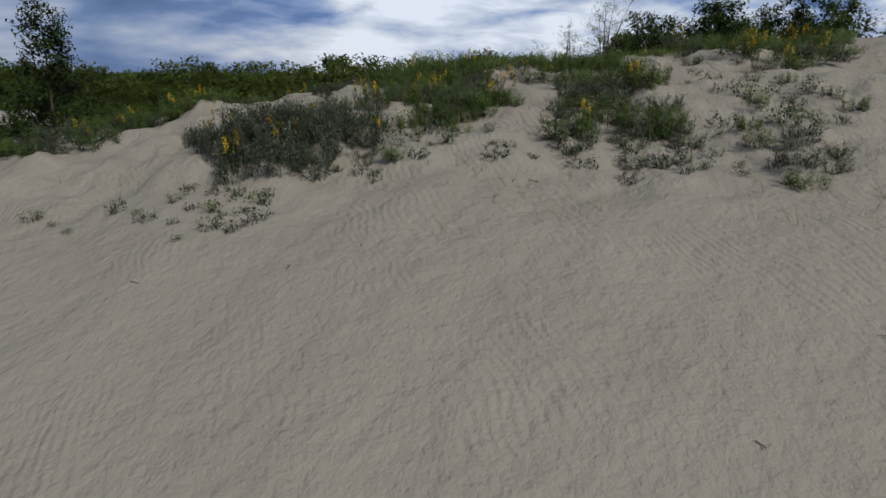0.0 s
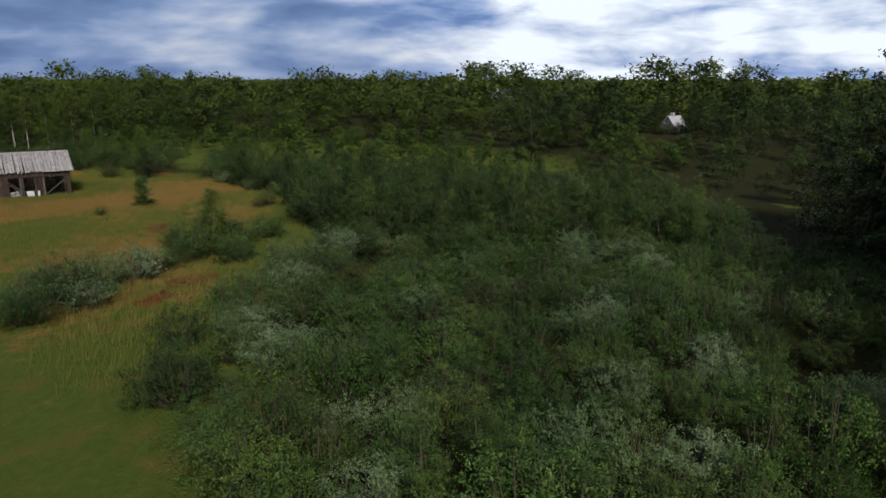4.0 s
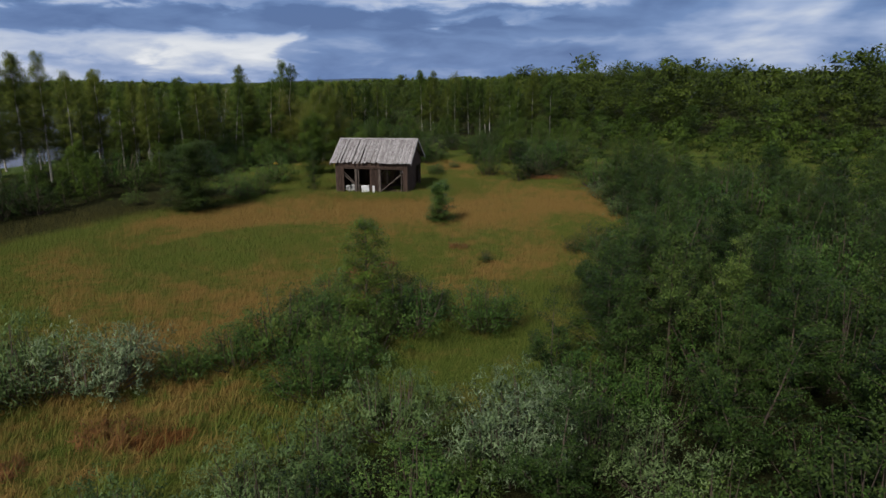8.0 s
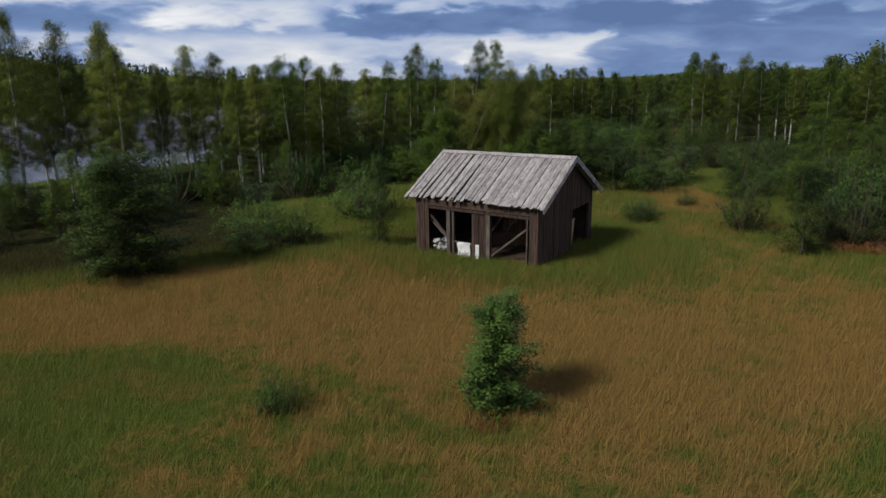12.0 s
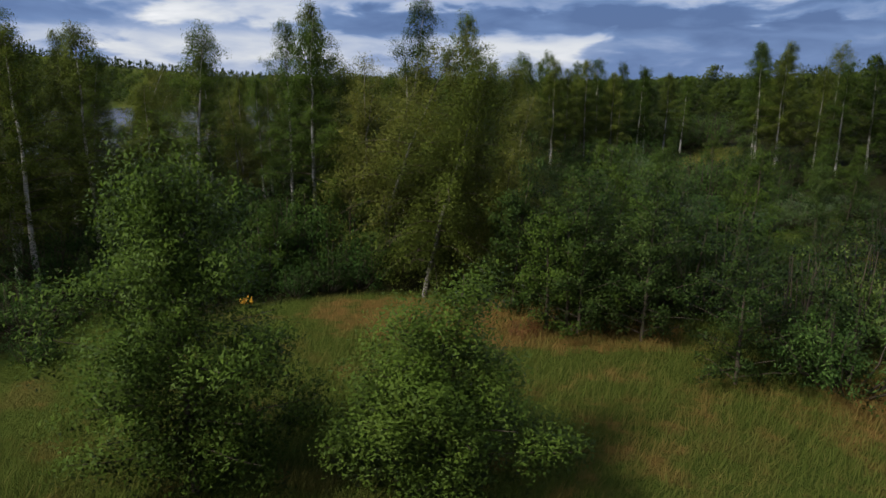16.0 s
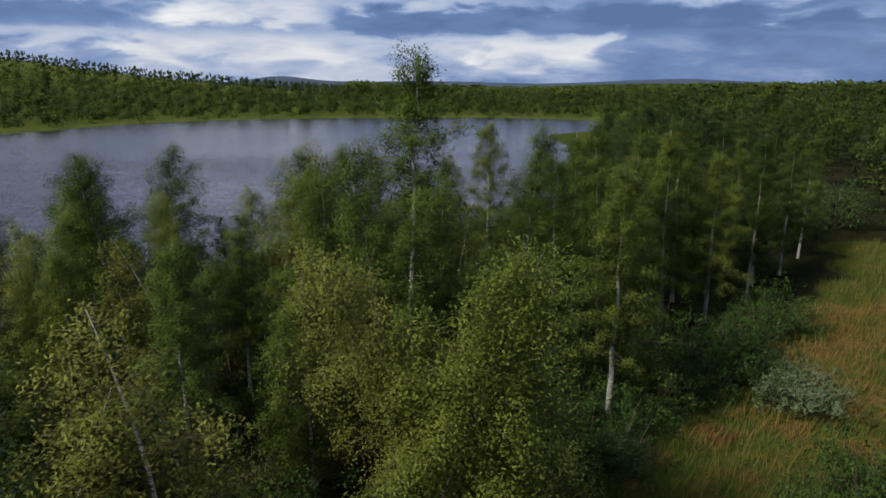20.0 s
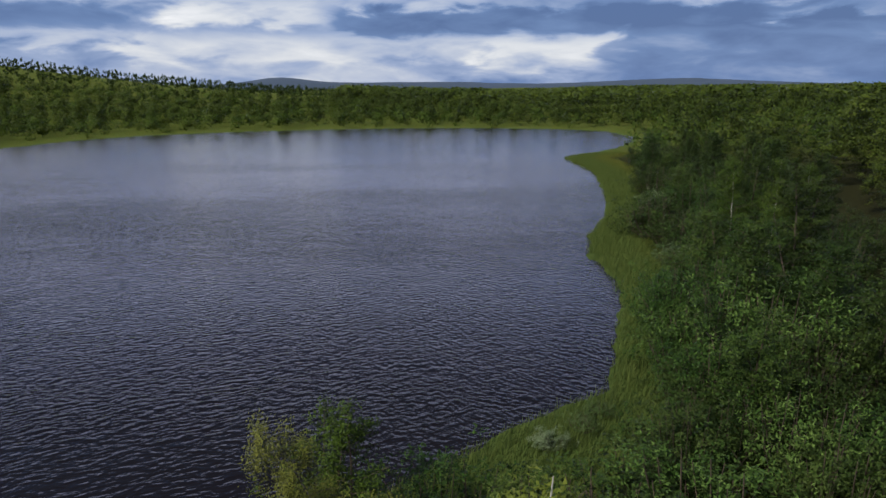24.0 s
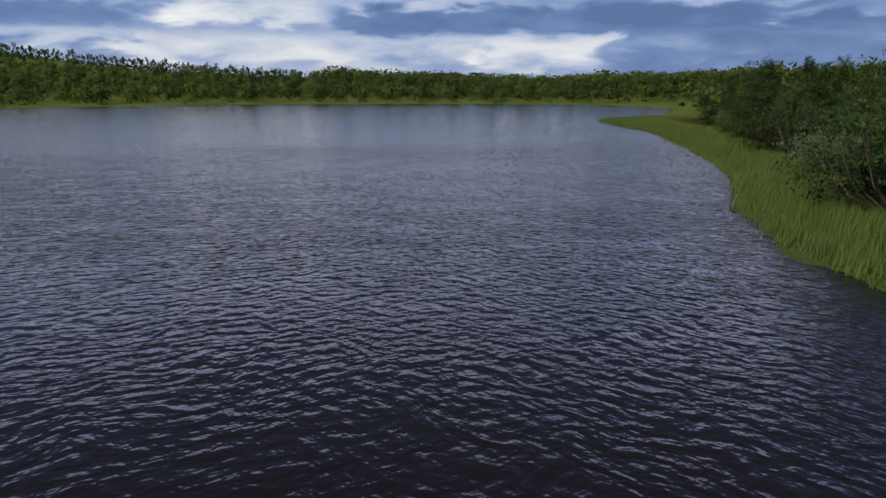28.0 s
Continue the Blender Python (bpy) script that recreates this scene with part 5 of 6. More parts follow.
def cloud(kind, n, leaf, seed):
    """Leaf triangles of a tree or bush of height 1, in clumps with gaps between."""
    r = np.random.default_rng(seed)
    m = max(8, n // 40)
    u = r.uniform(0, 1, m)
    if kind == "tree":
        u = u**0.8
        rad, z = 0.25 * np.sin(np.pi * (0.16 + 0.78 * u)) ** 0.7 * np.sqrt(r.uniform(0.1, 1, m)), 0.16 + 0.80 * u
    elif kind == "cone":
        u = u**1.4
        rad, z = 0.20 * (1 - u) * np.sqrt(r.uniform(0.2, 1, m)) + 0.005, 0.06 + 0.94 * u
    else:
        u = u**0.7
        rad, z = 0.62 * np.sqrt(np.clip(1 - u * u, 0.05, 1)) * np.sqrt(r.uniform(0.1, 1, m)), u * 0.92
    a = r.uniform(0, 6.28, m)
    lump = 1 + 0.3 * np.sin(a * 3 + u * 7 + seed) + 0.15 * np.sin(a * 5 - u * 11)
    c = np.stack([rad * lump * np.cos(a), rad * lump * np.sin(a), z], -1)
    off = np.clip(r.normal(size=(n, 3)), -1.5, 1.5) * leaf * (1.5 if kind != "cone" else 0.3)
    p = c[r.integers(0, m, n)] + off
    v, _ = leaf_tris(p, leaf, r, slim=0.8)
    way = 0.6 * outward_of(p) + 0.6 * np.repeat(off / (np.linalg.norm(off, axis=1, keepdims=True) + 1e-6), 3, 0)
    CLOUD_WAYS[id(v)] = way / (np.linalg.norm(way, axis=1, keepdims=True) + 1e-6)
    return v


def spread_spots(poly, gap, heights, wide, seed, keep=None):
    out, before = [], len(taken)
    scatter(poly, gap, lambda x, y, r: out.append((x, y, r.uniform(*heights), r.uniform(*wide))) if keep is None or keep(x, y, r) else None, seed=seed)
    del taken[before:]
    return out


def rolling(spots):
    """Groups of taller and lower trees."""
    k = fbm(np.array([q[0] for q in spots]) * 0.05, np.array([q[1] for q in spots]) * 0.05, 2, 3)
    return [(x, y, h * (0.24 + 1.3 * f), w) for (x, y, h, w), f in zip(spots, k)]


TREE = [cloud("tree", 1900, 0.027, s) for s in (1, 2, 3, 4)]
LOWB = [cloud("bush", 640, 0.075, s) for s in (4, 5, 6)]
CONE = [cloud("cone", 70, 0.125, s) for s in (7, 8)]
SMALL_T = [cloud("tree", 360, 0.070, s) for s in (11, 12, 13)]
SMALL_B = [cloud("bush", 170, 0.135, s) for s in (14, 15)]
land = lambda x, y, r: shore_distance(np.array([x]), np.array([y]))[0] > 3.5
# east of the thicket: open bushes, then the wood on the rise
SCRUB = [(20, -52), (22, -20), (17, -6), (15, 14), (18, 28), (25, 42), (27, 54), (40, 64), (52, 50), (66, 20), (70, -40), (62, -56)]
joined_woods("scrub", spread_spots(SCRUB, 3.0, (1.2, 3.4), (0.8, 1.2), 31, lambda x, y, r: (x > 29 or y < -20) and vnoise(np.array([x * 0.09]), np.array([y * 0.09]), 1)[0] > 0.36), LOWB, far_green, "scrub of green bushes before the wood")
joined_woods("young_wood", spread_spots(SCRUB, 7.5, (3.0, 6.5), (1.0, 1.4), 41, lambda x, y, r: x > 30), TREE, far_green, "young birches strewn over the scrub")
EAST = [(58, -20), (54, 16), (42, 46), (30, 66), (30, 78), (40, 96), (46, 140), (44, 168), (95, 180), (100, 60), (96, -26)]
joined_woods("birch_wood", rolling(spread_spots(EAST, 4.9, (4.5, 10.0), (1.0, 1.5), 32)), TREE, far_birch, "dense birch wood on the rise")
BACK = [(96, -26), (100, 60), (95, 180), (130, 190), (190, 90), (190, -90), (110, -90)]
joined_woods("back_wood", rolling(spread_spots(BACK, 6.5, (6.0, 11.5), (1.2, 1.6), 42)), SMALL_T, far_birch, "birch wood further up the rise")
WEST = [(-66, -10), (-45, -16), (-36, -8), (-34, 6), (-44, 8), (-54, 4), (-62, 12), (-66, 20), (-66, 60), (-110, 60), (-110, -20)]
joined_woods("lakeside_wood", spread_spots(WEST, 4.2, (6.0, 9.0), (1.0, 1.3), 33, land), TREE, far_birch, "birch wood on the lake's near shore")
RING = [(-66, 60), (-64, 100), (-62, 128), (-76, 156), (-86, 180), (-94, 206), (-82, 238), (-60, 258), (-22, 274), (32, 274), (50, 264), (56, 232), (40, 196), (32, 176), (36, 165), (60, 168), (130, 190),
        (170, 330), (-60, 420), (-260, 330), (-260, 60)]
joined_woods("shore_scrub", spread_spots(RING, 6.0, (2.0, 4.6), (0.9, 1.3), 34, land), SMALL_B, far_green, "bushes and low trees beyond the lake")
joined_woods("shore_wood", spread_spots(RING, 6.8, (4.5, 7.5), (1.0, 1.4), 35, lambda x, y, r: land(x, y, r) and shore_distance(np.array([x]), np.array([y]))[0] > 12), SMALL_T, far_birch, "wood of low birches beyond the lake")
HILL = [(-260, 60), (-260, 330), (-60, 420), (-120, 900), (-700, 1000), (-1000, 500), (-800, 60)]
joined_woods("hill_wood", spread_spots(HILL, 7.6, (4.0, 7.0), (0.85, 1.3), 36), CONE, far_dark, "dark conifer wood on the far hill")
FARR = [(-60, 420), (170, 330), (130, 190), (190, 90), (190, -90), (320, -220), (700, 0), (700, 700), (200, 1000), (-120, 900)]
joined_woods("far_wood", spread_spots(FARR, 16, (6, 8.5), (1.8, 2.6), 37), SMALL_B, far_birch, "far mixed wood to the horizon")
SOUTH = [(6, -74), (4, -66), (20, -56), (62, -58), (58, -22), (96, -26), (110, -90), (60, -130), (-36, -110), (-34, -84), (-12, -82)]
joined_woods("south_wood", rolling(spread_spots(SOUTH, 5.0, (5, 9), (1.0, 1.5), 38)), TREE, far_dark, "dark wood south of the thicket")


def build_mountains():
    az = np.linspace(-75, 75, 160)
    el = 0.25 + 0.55 * np.exp(-((az + 14.8) / 3.0) ** 2) + 0.45 * np.exp(-((az - 17) / 7) ** 2) + 0.25 * np.exp(-((az + 4) / 9) ** 2) + 0.10 * (fbm(az * 0.4, az * 0, 3) - 0.5)
    V, R = [], 4200.0
    for k, f in enumerate((-0.6, 0.6, 1.0)):
        rr = R - 500 * (2 - k)
        e = np.radians(el) * (f if k else 0) - (0.02 if not k else 0)
        V.append(np.stack([rr * np.sin(np.radians(az)), rr * np.cos(np.radians(az)), rr * np.tan(e) + 5], -1))
    w = len(az)
    i = (np.arange(2)[:, None] * w + np.arange(w - 1)).ravel()
    # distance haze is painted into the fells' blue base colour
    mat = plain("haze_blue_fells", (0.06, 0.085, 0.13), (0.045, 0.07, 0.10), 1.0, 0.01)
    tagged(new("backdrop", mesh_np("backdrop", np.concatenate(V), np.stack([i, i + 1, i + w + 1, i + w], -1), mat, True)), "low fells on the horizon in painted haze blue", "hills", kind="structure")


build_mountains()

# ---- dune plants ----
def herb_shape(h, r, n_stem, n_leaf, seed):
    """Low herbs: upright leafy shoots side by side."""
    rng = np.random.default_rng(seed)
    stems, pts, tops = [], [], []
    for i in range(n_stem):
        a, q = rng.uniform(0, 6.28), r * math.sqrt(rng.uniform(0, 1))
        b = np.array([math.cos(a) * q, math.sin(a) * q, -0.05])
        hh = h * rng.uniform(0.55, 1.1)
        tip = b + np.array([math.cos(a) * 0.25 * hh, math.sin(a) * 0.25 * hh, hh + 0.05]) + rng.normal(size=3) * 0.12 * hh
        t = np.linspace(0, 1, 4)[:, None]
        stems.append(((b + (tip - b) * t)[[0, 3]], np.array([0.006, 0.002])))
        m = n_leaf // n_stem
        u = rng.uniform(0.12, 1.05, m)[:, None]
        pts.append(b + (tip - b) * u + rng.normal(size=(m, 3)) * np.array([0.045, 0.045, 0.025]))
        tops.append(tip)
    return stems, np.concatenate(pts), np.array(tops)


def Herb(name, seed, mat, h, r, stems, n, leaf, slim):
    s, p, _ = herb_shape(h, r, stems, n, seed)
    return Kind(name, s, None, p, leaf, seed, mat, bark_brown, slim=slim)


def flower_kind(seed):
    """A goldenrod: leafy stalk with a yellow plume."""
    rng = np.random.default_rng(seed)
    k = Herb("goldenrod", seed, leaf_herb, 0.6, 0.10, 4, 150, 0.05, 0.4)
    s, _, tops = herb_shape(0.6, 0.10, 4, 20, seed)
    q = np.concatenate([t + rng.normal(size=(70, 3)) * np.array([0.022, 0.022, 0.06]) + np.array([0, 0, 0.02]) for t in tops])
    v, f = leaf_tris(q, 0.028, rng)
    k.plume = mesh_np("goldenrod_plume", v, f, leaf_gold, outward=outward_of(q))
    return k


leaf_herb = leaves("dune_herb_leaves", (0.034, 0.074, 0.011), (0.074, 0.125, 0.027), (0.138, 0.202, 0.041))
leaf_hoary = leaves("hoary_dune_willow_leaves", (0.030, 0.046, 0.030), (0.062, 0.085, 0.058), (0.15, 0.175, 0.13), gloss=0.6)
leaf_gold = leaves("goldenrod_plumes", (0.35, 0.22, 0.01), (0.52, 0.36, 0.02), (0.65, 0.48, 0.05), through=0.15)
leaf_straw_blade = leaves("straw_blades", (0.16, 0.17, 0.08), (0.26, 0.25, 0.13), (0.38, 0.35, 0.20), through=0.2)
leaf_fresh_blade = leaves("fresh_grass_blades", (0.05, 0.085, 0.012), (0.085, 0.135, 0.022), (0.14, 0.19, 0.04))
HOARY = [Herb("dune_willow_clump", 71, leaf_hoary, 0.48, 0.36, 26, 1400, 0.044, 0.38), Herb("dune_willow_clump", 72, leaf_hoary, 0.42, 0.42, 28, 1500, 0.044, 0.38)]
HERB = [Herb("dune_herb_clump", 73, leaf_herb, 0.45, 0.36, 26, 1500, 0.038, 0.42), Herb("dune_herb_clump", 74, leaf_herb, 0.52, 0.30, 22, 1300, 0.040, 0.36)]
SPRIG = [Herb("sand_sprig", 75, leaf_herb, 0.20, 0.14, 7, 120, 0.045, 0.45), Herb("sand_sprig", 76, leaf_hoary, 0.18, 0.12, 6, 100, 0.045, 0.4)]
GOLD = [flower_kind(77), flower_kind(78)]


def strew(poly, gap, kinds, hs, label, category, group, seed, wide=(0.9, 1.3), odds=1.0):
    r = random.Random(seed)
    xs, ys = [p[0] for p in poly], [p[1] for p in poly]
    spots = []
    for _ in range(int((max(xs) - min(xs)) * (max(ys) - min(ys)) / gap**2 * 2.5)):
        x, y = r.uniform(min(xs), max(xs)), r.uniform(min(ys), max(ys))
        if inside(x, y, poly) and r.random() < odds and all((x - a) ** 2 + (y - b) ** 2 > gap * gap for a, b in spots):
            spots.append((x, y))
    for x, y in spots:
        k = kinds[r.randrange(len(kinds))]
        root = k.grow(x, y, r.uniform(*hs), r.uniform(0, 6.28), label, category, group, r.uniform(*wide))
        if k in GOLD:
            part("plume", k.plume, root, "bright yellow plume")


PATCH_A = [(-58, -53.5), (-57.7, -54.9), (-57.9, -56.1), (-57.3, -57.1), (-58.2, -57.5), (-58.2, -58.2), (-58.6, -58.3), (-59.3, -58.3), (-59.6, -57.6), (-60, -57.6), (-60.4, -57.2), (-60.6, -55.6)]
PATCH_B = [(-56.8, -56.5), (-55.4, -57.5), (-52.5, -57.2), (-52.7, -59.5), (-53.5, -60.1), (-55.4, -60), (-55.9, -60.9), (-57.4, -61.1), (-58.2, -60.4), (-58.2, -59.9), (-57.1, -58.9), (-56.8, -58.1), (-57.2, -57.3)]
PATCH_C = [(-56.6, -62.2), (-55.5, -63), (-54.4, -64.1), (-55.8, -64.5), (-57.6, -64.1), (-58, -63.6), (-57.8, -64.3), (-58.2, -64.5), (-58.9, -64.3), (-58.8, -63.5), (-58.5, -62.9), (-59.5, -62.6), (-59.5, -62.1), (-58.3, -62.3), (-58.1, -61.9)]
PATCH_D = [(-54, -57.2), (-51.5, -56.6), (-48, -57.5), (-45, -60), (-44, -63), (-46.5, -63.4), (-49.0, -60.7), (-51.6, -59.7), (-53.4, -59.2)]
PATCH_E = [(-43, -64.2), (-47, -66), (-51, -66.2), (-54.4, -66.6), (-55.5, -68.5), (-50, -71), (-42, -70), (-40.5, -66)]
PATCH_F = [(-61, -47.5), (-57.5, -50.2), (-54.6, -51.6), (-51.0, -53.4), (-48.5, -55.6), (-47.2, -54.8), (-50.5, -51), (-56, -47), (-60, -45)]
HERB_LABEL, HOARY_LABEL = "leafy green herbs growing in dune sand", "hoary grey-green dwarf willow on dune sand"
strew(PATCH_A, 0.36, HOARY, (0.38, 0.60), HOARY_LABEL, "dwarf willow", "dune willows", 1)
strew(PATCH_B, 0.34, HERB + HOARY[:1], (0.30, 0.50), HERB_LABEL, "herb", "dune herbs", 2, odds=0.8)
strew(PATCH_C, 0.36, HERB + HOARY[:1], (0.32, 0.56), HERB_LABEL, "herb", "dune herbs", 3, odds=0.85)
strew(PATCH_D, 0.42, HERB, (0.38, 0.66), HERB_LABEL, "herb", "dune herbs", 4, (0.9, 1.2))
strew([(-51.8, -61.5), (-51.0, -63.4), (-54.6, -64.2), (-55.2, -62.2), (-53.6, -61.3)], 0.40, HERB, (0.32, 0.54), HERB_LABEL, "herb", "dune herbs", 17, (0.9, 1.2))
strew([(-54.4, -59.8), (-51.5, -60.0), (-49, -61.2), (-47, -63.8), (-50.5, -62.8), (-54, -62.0)], 0.42, SPRIG + HERB[:1] + GOLD[:1], (0.18, 0.42), "small leafy sprig rooted in bare sand", "sprig", "sand sprigs", 18, odds=0.6)
strew([(-54.0, -55.0), (-51.0, -53.6), (-49.6, -55.4), (-52.6, -56.6)], 0.42, SPRIG + HOARY[:1], (0.18, 0.36), "small leafy sprig rooted in bare sand", "sprig", "sand sprigs", 19, odds=0.6)
strew(PATCH_E, 0.75, HERB + HOARY[:1], (0.35, 0.62), HERB_LABEL, "herb", "dune herbs", 5, (1.2, 1.8))
strew(PATCH_F, 0.55, HERB + HOARY[:1], (0.32, 0.60), HERB_LABEL, "herb", "dune herbs", 6, (1.2, 1.8))
strew([(-60.6, -54.5), (-62.6, -56.2), (-62.0, -57.2), (-60.9, -56.9)], 0.45, SPRIG, (0.14, 0.3), "sparse pale sprigs in sand", "sprig", "sand sprigs", 7)
strew([(-58.0, -63.6), (-58.8, -64.6), (-60.2, -64.6), (-60.2, -63.0)], 0.40, HOARY + SPRIG, (0.2, 0.36), HOARY_LABEL, "dwarf willow", "dune willows", 14)
strew([(-57.4, -58.4), (-56.9, -59.6), (-58.0, -60.2), (-58.8, -59.4), (-58.6, -58.4)], 0.34, HERB + SPRIG, (0.2, 0.4), HERB_LABEL, "herb", "dune herbs", 15, odds=0.6)
strew([(-59.9, -57.4), (-59.2, -58.4), (-60.0, -59.0), (-60.8, -58.2)], 0.34, SPRIG + HERB[:1], (0.15, 0.3), HERB_LABEL, "herb", "dune herbs", 16, odds=0.6)
strew([(-59.8, -65.6), (-59.8, -66.8), (-60.9, -67.1), (-61.4, -66.0)], 0.36, HERB + HOARY[:1], (0.28, 0.45), HERB_LABEL, "herb", "dune herbs", 12)
strew([(-61.0, -52.0), (-61.8, -51.6), (-63.0, -56.4), (-62.6, -57.4), (-61.4, -55.4)], 0.55, SPRIG, (0.10, 0.24), "sparse pale sprigs in sand", "sprig", "sand sprigs", 13)
strew([(-59.0, -61.9), (-58.6, -64.6), (-60.4, -66.8), (-61.0, -65.2), (-60.6, -62.2)], 0.42, SPRIG, (0.12, 0.26), "small leafy sprig rooted in bare sand", "sprig", "sand sprigs", 8, odds=0.5)
strew([(-59.7, -57.8), (-58.4, -58.8), (-58.4, -60.6), (-59.4, -61.2), (-60.2, -59.2)], 0.38, SPRIG, (0.10, 0.24), "small leafy sprig rooted in bare sand", "sprig", "sand sprigs", 9, odds=0.6)
strew([(-54.5, -53.2), (-51.5, -54.5), (-54.5, -57), (-57.5, -55.5), (-57.6, -53)], 0.8, SPRIG, (0.1, 0.24), "small leafy sprig rooted in bare sand", "sprig", "sand sprigs", 10, odds=0.5)
strew([(-57.8, -65.0), (-56.4, -65.4), (-56.8, -67.6), (-59.6, -68.0), (-59.6, -65.4)], 0.42, SPRIG + HERB[:1], (0.15, 0.34), "small leafy sprig rooted in bare sand", "sprig", "sand sprigs", 24, odds=0.6)
strew([(-58.4, -61.2), (-57.4, -61.6), (-58.0, -62.4), (-60.0, -62.6), (-60.2, -60.8)], 0.42, SPRIG, (0.12, 0.26), "small leafy sprig rooted in bare sand", "sprig", "sand sprigs", 25, odds=0.5)
strew([(-54.5, -62.5), (-50.5, -62.5), (-51, -66), (-55.5, -66)], 0.6, SPRIG + HERB[:1], (0.15, 0.35), "small leafy sprig rooted in bare sand", "sprig", "sand sprigs", 11, odds=0.5)
for n, poly in enumerate((PATCH_A, PATCH_B, PATCH_C, PATCH_D, PATCH_E, PATCH_F)):
    strew(poly, 0.85 if n > 2 else 1.0, GOLD, (0.45, 0.85), "goldenrod with bright yellow plumes among dune herbs", "goldenrod", "goldenrods", 20 + n, (0.9, 1.2), 0.22)

# ---- grass ----
def blades(name, n, area, tall, width, keep, label, seed, mat=None, bend=0.35, masks=True):
    """Grass as one mesh of single blades, strewn over a rectangle where keep() says so (0..1)."""
    r = np.random.default_rng(seed)
    x, y = r.uniform(area[0], area[1], n), r.uniform(area[2], area[3], n)
    ok = keep(x, y) > r.uniform(0, 1, n)
    x, y = x[ok], y[ok]
    m = len(x)
    z = height(x, y) - 0.03
    a, h = r.uniform(0, 6.28, m), r.uniform(*tall, m) * (0.6 + 0.8 * fbm(x * 0.35, y * 0.35, 4, 3))
    wind = np.array([0.25, 0.15])
    h = h * (0.45 + 0.55 * smooth(np.hypot(x + 0.1, y - 1.7), 3.6, 6.5))
    lean = (r.normal(size=(m, 2)) * bend + wind) * h[:, None]
    w = width * r.uniform(0.6, 1.4, m)
    dx, dy = np.cos(a) * w / 2, np.sin(a) * w / 2
    v = np.stack([np.stack([x - dx, y - dy, z], -1), np.stack([x + dx, y + dy, z], -1), np.stack([x + lean[:, 0], y + lean[:, 1], z + h], -1)], 1)
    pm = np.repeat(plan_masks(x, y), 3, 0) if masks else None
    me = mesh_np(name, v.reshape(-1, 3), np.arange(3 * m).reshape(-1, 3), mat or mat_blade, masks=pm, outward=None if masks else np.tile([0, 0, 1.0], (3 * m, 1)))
    return tagged(new(name, me), label, "grass", kind="stuff")


def meadow_keep(x, y):
    return np.clip(blob(x, y, -7, -14, 27, 19, 15) + blob(x, y, 6, 8, 14, 16, 0), 0, 1) * ~((np.abs((x + 0.1) * 0.839 - (y - 1.71) * 0.545) < 2.7) & (np.abs((x + 0.1) * 0.545 + (y - 1.71) * 0.839) < 2.5))


blades("meadow_grass", 950000, (-36, 22, -40, 24), (0.14, 0.38), 0.015, meadow_keep, "tall rusty and green meadow grass round the barn", 1)
blades("lush_grass", 150000, (-8, 9, -7, 11), (0.28, 0.66), 0.012, lambda x, y: blob(x, y, 0, 1.5, 7.5, 6.5, -33) * 1.0 * ~((np.abs((x + 0.1) * 0.839 - (y - 1.71) * 0.545) < 2.5) & (np.abs((x + 0.1) * 0.545 + (y - 1.71) * 0.839) < 2.3)),
       "long green grass hugging the barn's walls", 2)
blades("track_grass", 60000, (2, 36, 36, 80), (0.25, 0.6), 0.04, lambda x, y: np.max([blob(x, y, a, b, 3.4, 2.8) for a, b in STRIP], 0), "rusty grass on the track", 3)
blades("sedge", 560000, (-6, 38, 66, 190), (0.22, 0.60), 0.035, lambda x, y: smooth(shore_distance(x, y), -0.5, 0.4) * smooth(shore_distance(x, y), 8.5, 6.0), "bright green sedge along the lake's edge", 4, bend=0.2)
blades("dune_grass", 9000, (-63, -42, -70, -46), (0.25, 0.55), 0.012, lambda x, y: 0.5 * (fbm(x * 0.5, y * 0.5, 6) > 0.55) * smooth(height(x, y), 4.2, 5.0), "thin straw-green grass in the sand", 5, leaf_straw_blade, masks=False)
blades("crest_grass", 20000, (-56, -42, -67, -54), (0.2, 0.42), 0.018, lambda x, y: (blob(x, y, -49, -60.3, 4.6, 2.4, -35) + blob(x, y, -47, -67, 6, 2.6, 5)) * (fbm(x * 0.5, y * 0.5, 3) > 0.4), "fresh green grass on the dune's crest", 6, leaf_fresh_blade, masks=False)
blades("thicket_grass", 40000, (-32, -8, -46, -28), (0.2, 0.5), 0.03, lambda x, y: blob(x, y, -21, -35, 9, 5, 25), "yellow-green grass between the willows", 7)

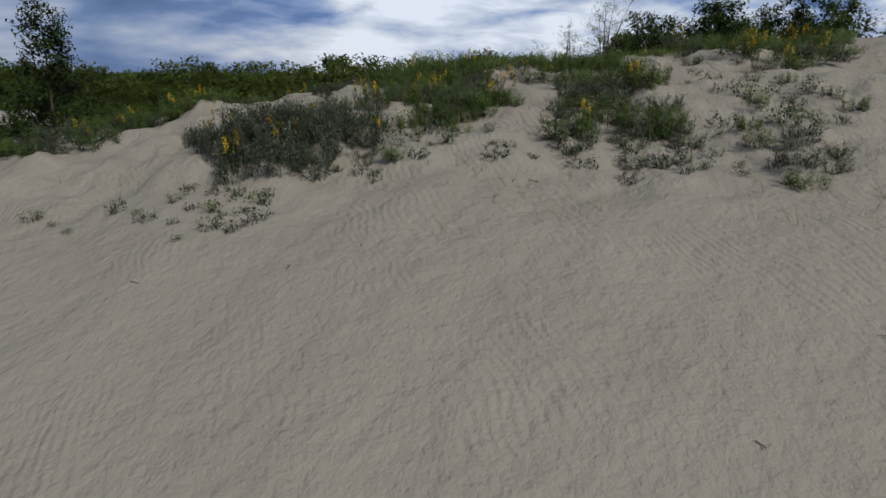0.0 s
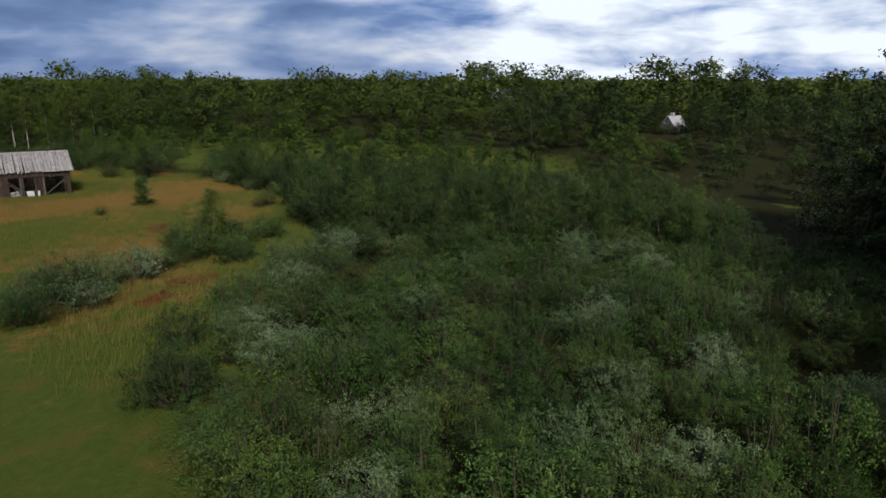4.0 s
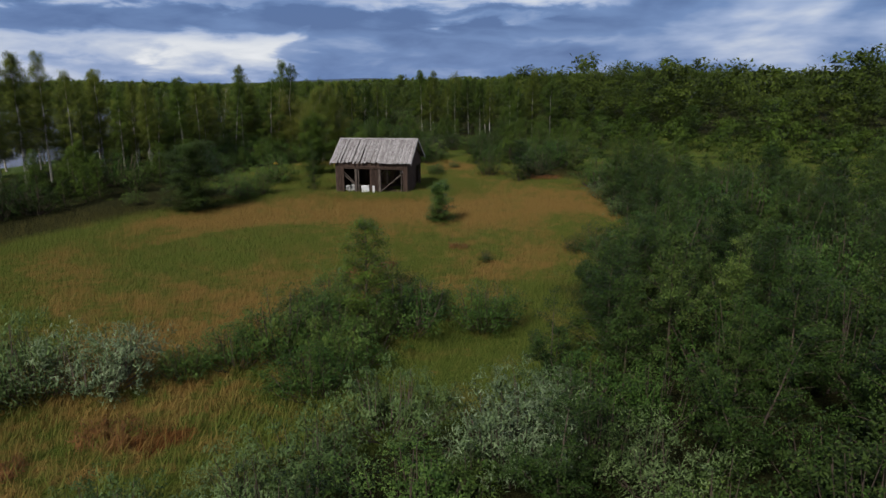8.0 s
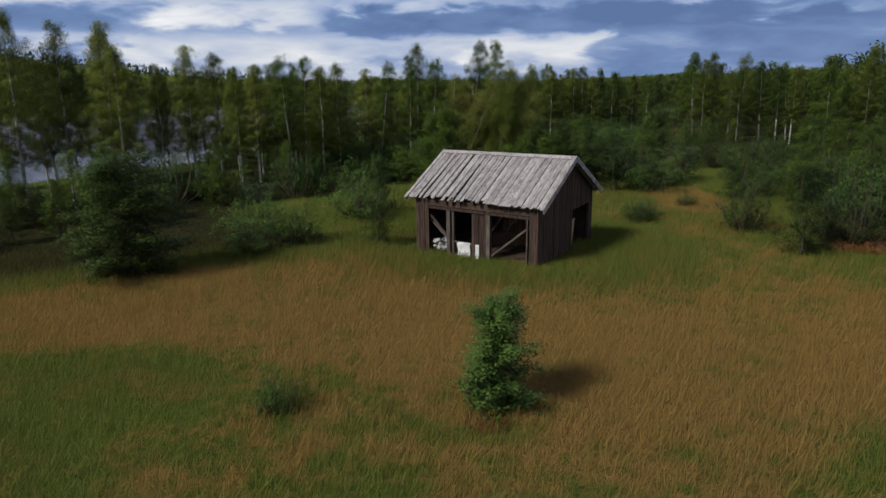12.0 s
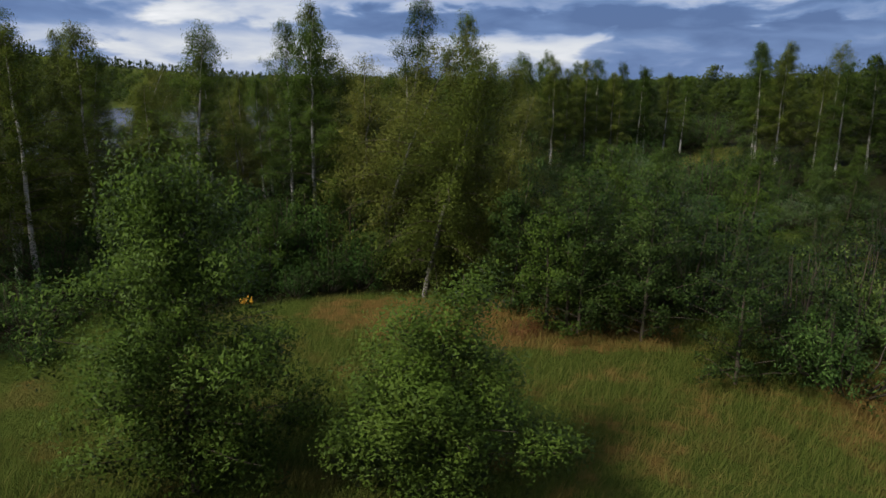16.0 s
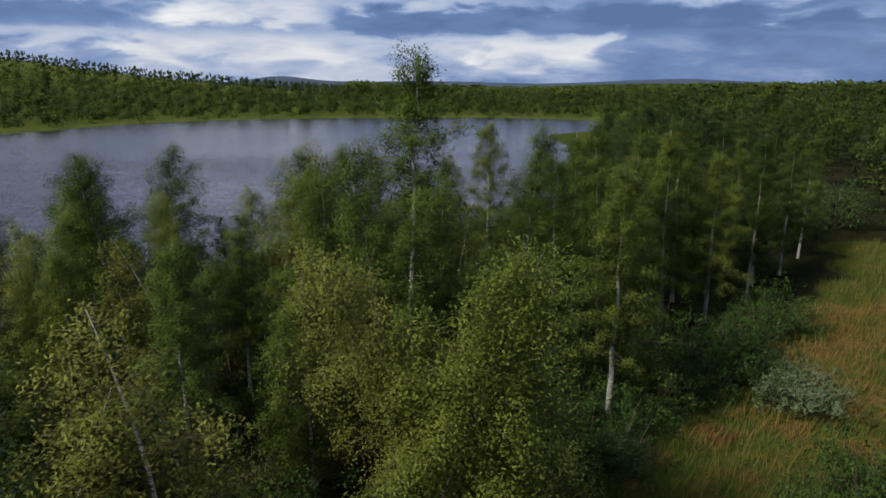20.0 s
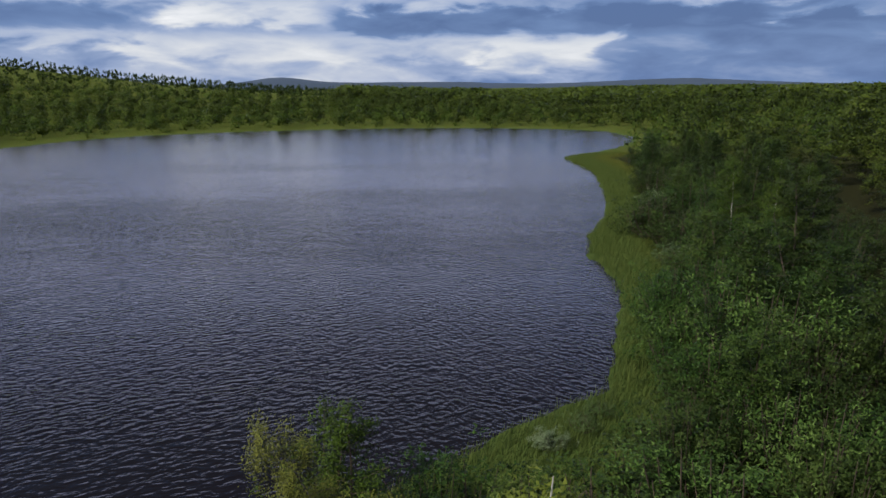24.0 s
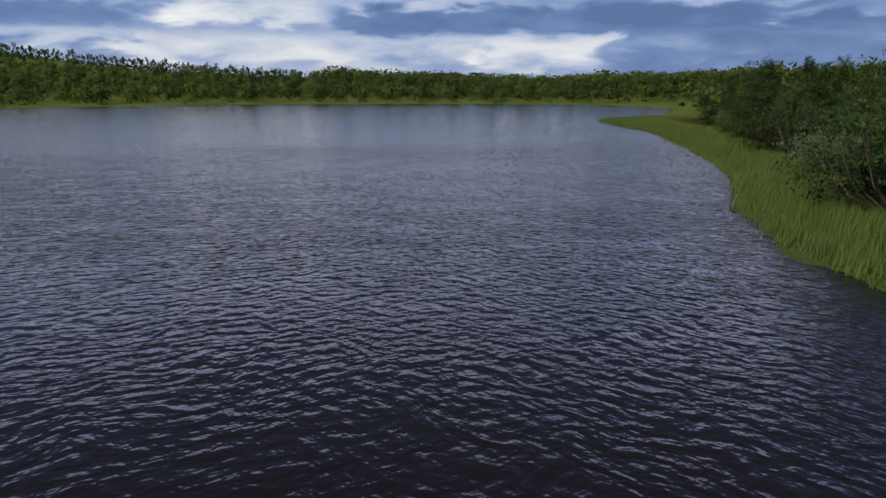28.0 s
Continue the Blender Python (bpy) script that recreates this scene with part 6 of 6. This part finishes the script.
# ---- small and far things ----
def house(x, y, turn, w, l, wall_h, ridge_h, wall_mat, roof_mat, label):
    root = new("house")
    root.matrix_world = pose(x, y, ground_z(x, y) - 0.1, 0, 0, turn)
    tagged(root, label, "house")
    bm = bmesh.new()
    pts = [(-w / 2, 0), (w / 2, 0), (w / 2, wall_h), (0, ridge_h), (-w / 2, wall_h)]
    a = [bm.verts.new((u, -l / 2, v)) for u, v in pts]
    b = [bm.verts.new((u, l / 2, v)) for u, v in pts]
    bm.faces.new(a), bm.faces.new(b[::-1])
    for i in range(5):
        bm.faces.new((a[i], b[i], b[(i + 1) % 5], a[(i + 1) % 5]))
    bmesh.ops.recalc_face_normals(bm, faces=bm.faces[:])
    me = bpy.data.meshes.new("house_wall")
    bm.to_mesh(me), bm.free()
    me.materials.append(wall_mat)
    part("wall", me, root)
    run = math.hypot(w / 2, ridge_h - wall_h) + 0.35
    tilt = math.atan2(ridge_h - wall_h, w / 2)
    for s in (-1, 1):
        m = Matrix.Translation((0, 0, ridge_h + 0.06)) @ Matrix.Rotation(0 if s > 0 else math.pi, 4, "Z") @ Matrix.Rotation(tilt, 4, "Y")
        solid("roof", root, roof_mat, [(0, run, -l / 2 - 0.4, l / 2 + 0.4, -0.02, 0.12)], m)
    for u in (-w / 4, w / 4):
        win = solid("window", root, white_paint, [(u - 0.45, u + 0.45, -l / 2 - 0.04, -l / 2 + 0.02, 0.9, 2.0)])
        solid("pane", win, dark_glass, [(u - 0.36, u + 0.36, -l / 2 - 0.055, -l / 2 - 0.045, 0.98, 1.92)])
    solid("chimney", root, roof_mat, [(-0.3, 0.3, 0.2, 0.8, ridge_h - 0.3, ridge_h + 0.7)])


white_paint = plain("white_paint", (0.66, 0.65, 0.64), (0.52, 0.51, 0.50))
grey_roof = plain("pale_grey_roofing", (0.45, 0.43, 0.43), (0.32, 0.31, 0.31))
dark_glass = material("window_glass", lambda n: surface(n, rgb(0.02, 0.025, 0.03), 0.05, spec=0.5))
house(93.0, -50.6, 60, 2.8, 3.4, 1.4, 3.1, white_paint, grey_roof, "small white cottage with pale roof among trees")
house(159.0, 3.5, 70, 4.4, 6.0, 2.6, 5.6, grey_roof, grey_roof, "pale house with grey gable roof beyond the wood")

for x, y, h in ((90.4, -47.6, 5.6), (89.6, -53.6, 5.2), (91.0, -46.0, 6.0)):
    plant(DUSKY, x, y, h, "dark leafy tree beside the cottage", "tree", "cottage trees", 1.2)
for x, y, h in ((89.0, -50.0, 2.3), (89.2, -51.8, 2.0), (88.4, -48.8, 2.6)):
    plant(BUSH[3:], x, y, h, "dark bush before the cottage", "bush", "cottage bushes", 1.2)

leaf_rust = leaves("dead_rust_grass", (0.10, 0.045, 0.016), (0.17, 0.080, 0.028), (0.27, 0.15, 0.055), through=0.1)
HEAP = [Herb("dead_grass_heap", 91, leaf_rust, 0.28, 0.42, 46, 1300, 0.10, 0.12), Herb("dead_grass_heap", 92, leaf_rust, 0.22, 0.5, 46, 1300, 0.10, 0.12)]
for i, (x, y, s) in enumerate(((-8.3, -21.5, 0.34), (-9.0, -22.0, 0.28), (-7.6, -21.2, 0.26),  (-14.0, -41.0, 0.4), (-13.3, -40.2, 0.36), (-14.4, -40.0, 0.3), (-16.0, -47.6, 0.35), (-18.4, -32.8, 0.3),
                               (-20.5, -33.5, 0.26), (-1.6, -13.8, 0.18), (-3.2, -19.5, 0.25), (3.4, 19.6, 0.22), (11.8, 49.8, 0.3), (13.8, 0.4, 0.4), (14.6, -0.4, 0.36), (8.8, 38.2, 0.3))):
    HEAP[i % 2].grow(x, y, s, i * 1.3, "rust-brown heap of dead grass on the ground", "dead grass", "dead grass heaps", 1.3)

bag_red, bag_yellow = plain("red_plastic", (0.55, 0.05, 0.03), rough=0.4), plain("yellow_plastic", (0.75, 0.42, 0.03), rough=0.4)
bag = crumpled("plastic_bag", 0.34, 0.20, Matrix.Identity(4), bag_yellow, "crumpled red and yellow plastic bag lying in grass", "plastic bag", 11, 0.12, 0.1)
bag.matrix_world = pose(-4.7, 21.2, ground_z(-4.7, 21.2) + 0.20, -60, 0, 20)
k = mesh_np("stripe", np.array([(-0.12, 0.05, 0.04), (0.16, 0.05, 0.03), (0.16, 0.05, 0.09), (-0.12, 0.05, 0.08)]), np.array([(0, 1, 2, 3)]), bag_red)
part("stripe", k, bag, "red band")


# dry twigs lying on the sand
for i, (x, y, ln, turn) in enumerate(((-66.7, -64.0, 0.16, 0.4), (-65.1, -65.8, 0.3, 1.9), (-68.2, -58.9, 0.14, 2.6), (-68.4, -59.6, 0.12, 0.9), (-63.6, -58.0, 0.28, 0.2), (-61.6, -61.0, 0.5, 2.9), (-63.9, -55.6, 0.2, 1.2), (-60.7, -61.6, 0.3, 0.7))):
    r = np.random.default_rng(300 + i)
    t = np.linspace(-0.5, 0.5, 6)
    a = np.stack([t * ln, 0.06 * ln * np.sin(t * 7 + i), 0.004 + 0.03 * ln * (1 + np.sin(t * 5))], -1)
    b = np.stack([np.linspace(0.05, 0.3, 4) * ln, np.linspace(0, 0.22, 4) * ln, 0.006 + np.linspace(0, 0.1, 4) * ln], -1)
    v, f = tubes([(a, np.linspace(0.007, 0.003, 6)), (b, np.linspace(0.004, 0.002, 4))], 5)
    ob = new("twig", mesh_np("twig", v, f, bark_brown, True))
    ob.matrix_world = pose(x, y, ground_z(x, y) + 0.002, 0, 0, math.degrees(turn))
    tagged(ob, "dry brown forked twig lying on sand", "twig", "twigs on the sand")
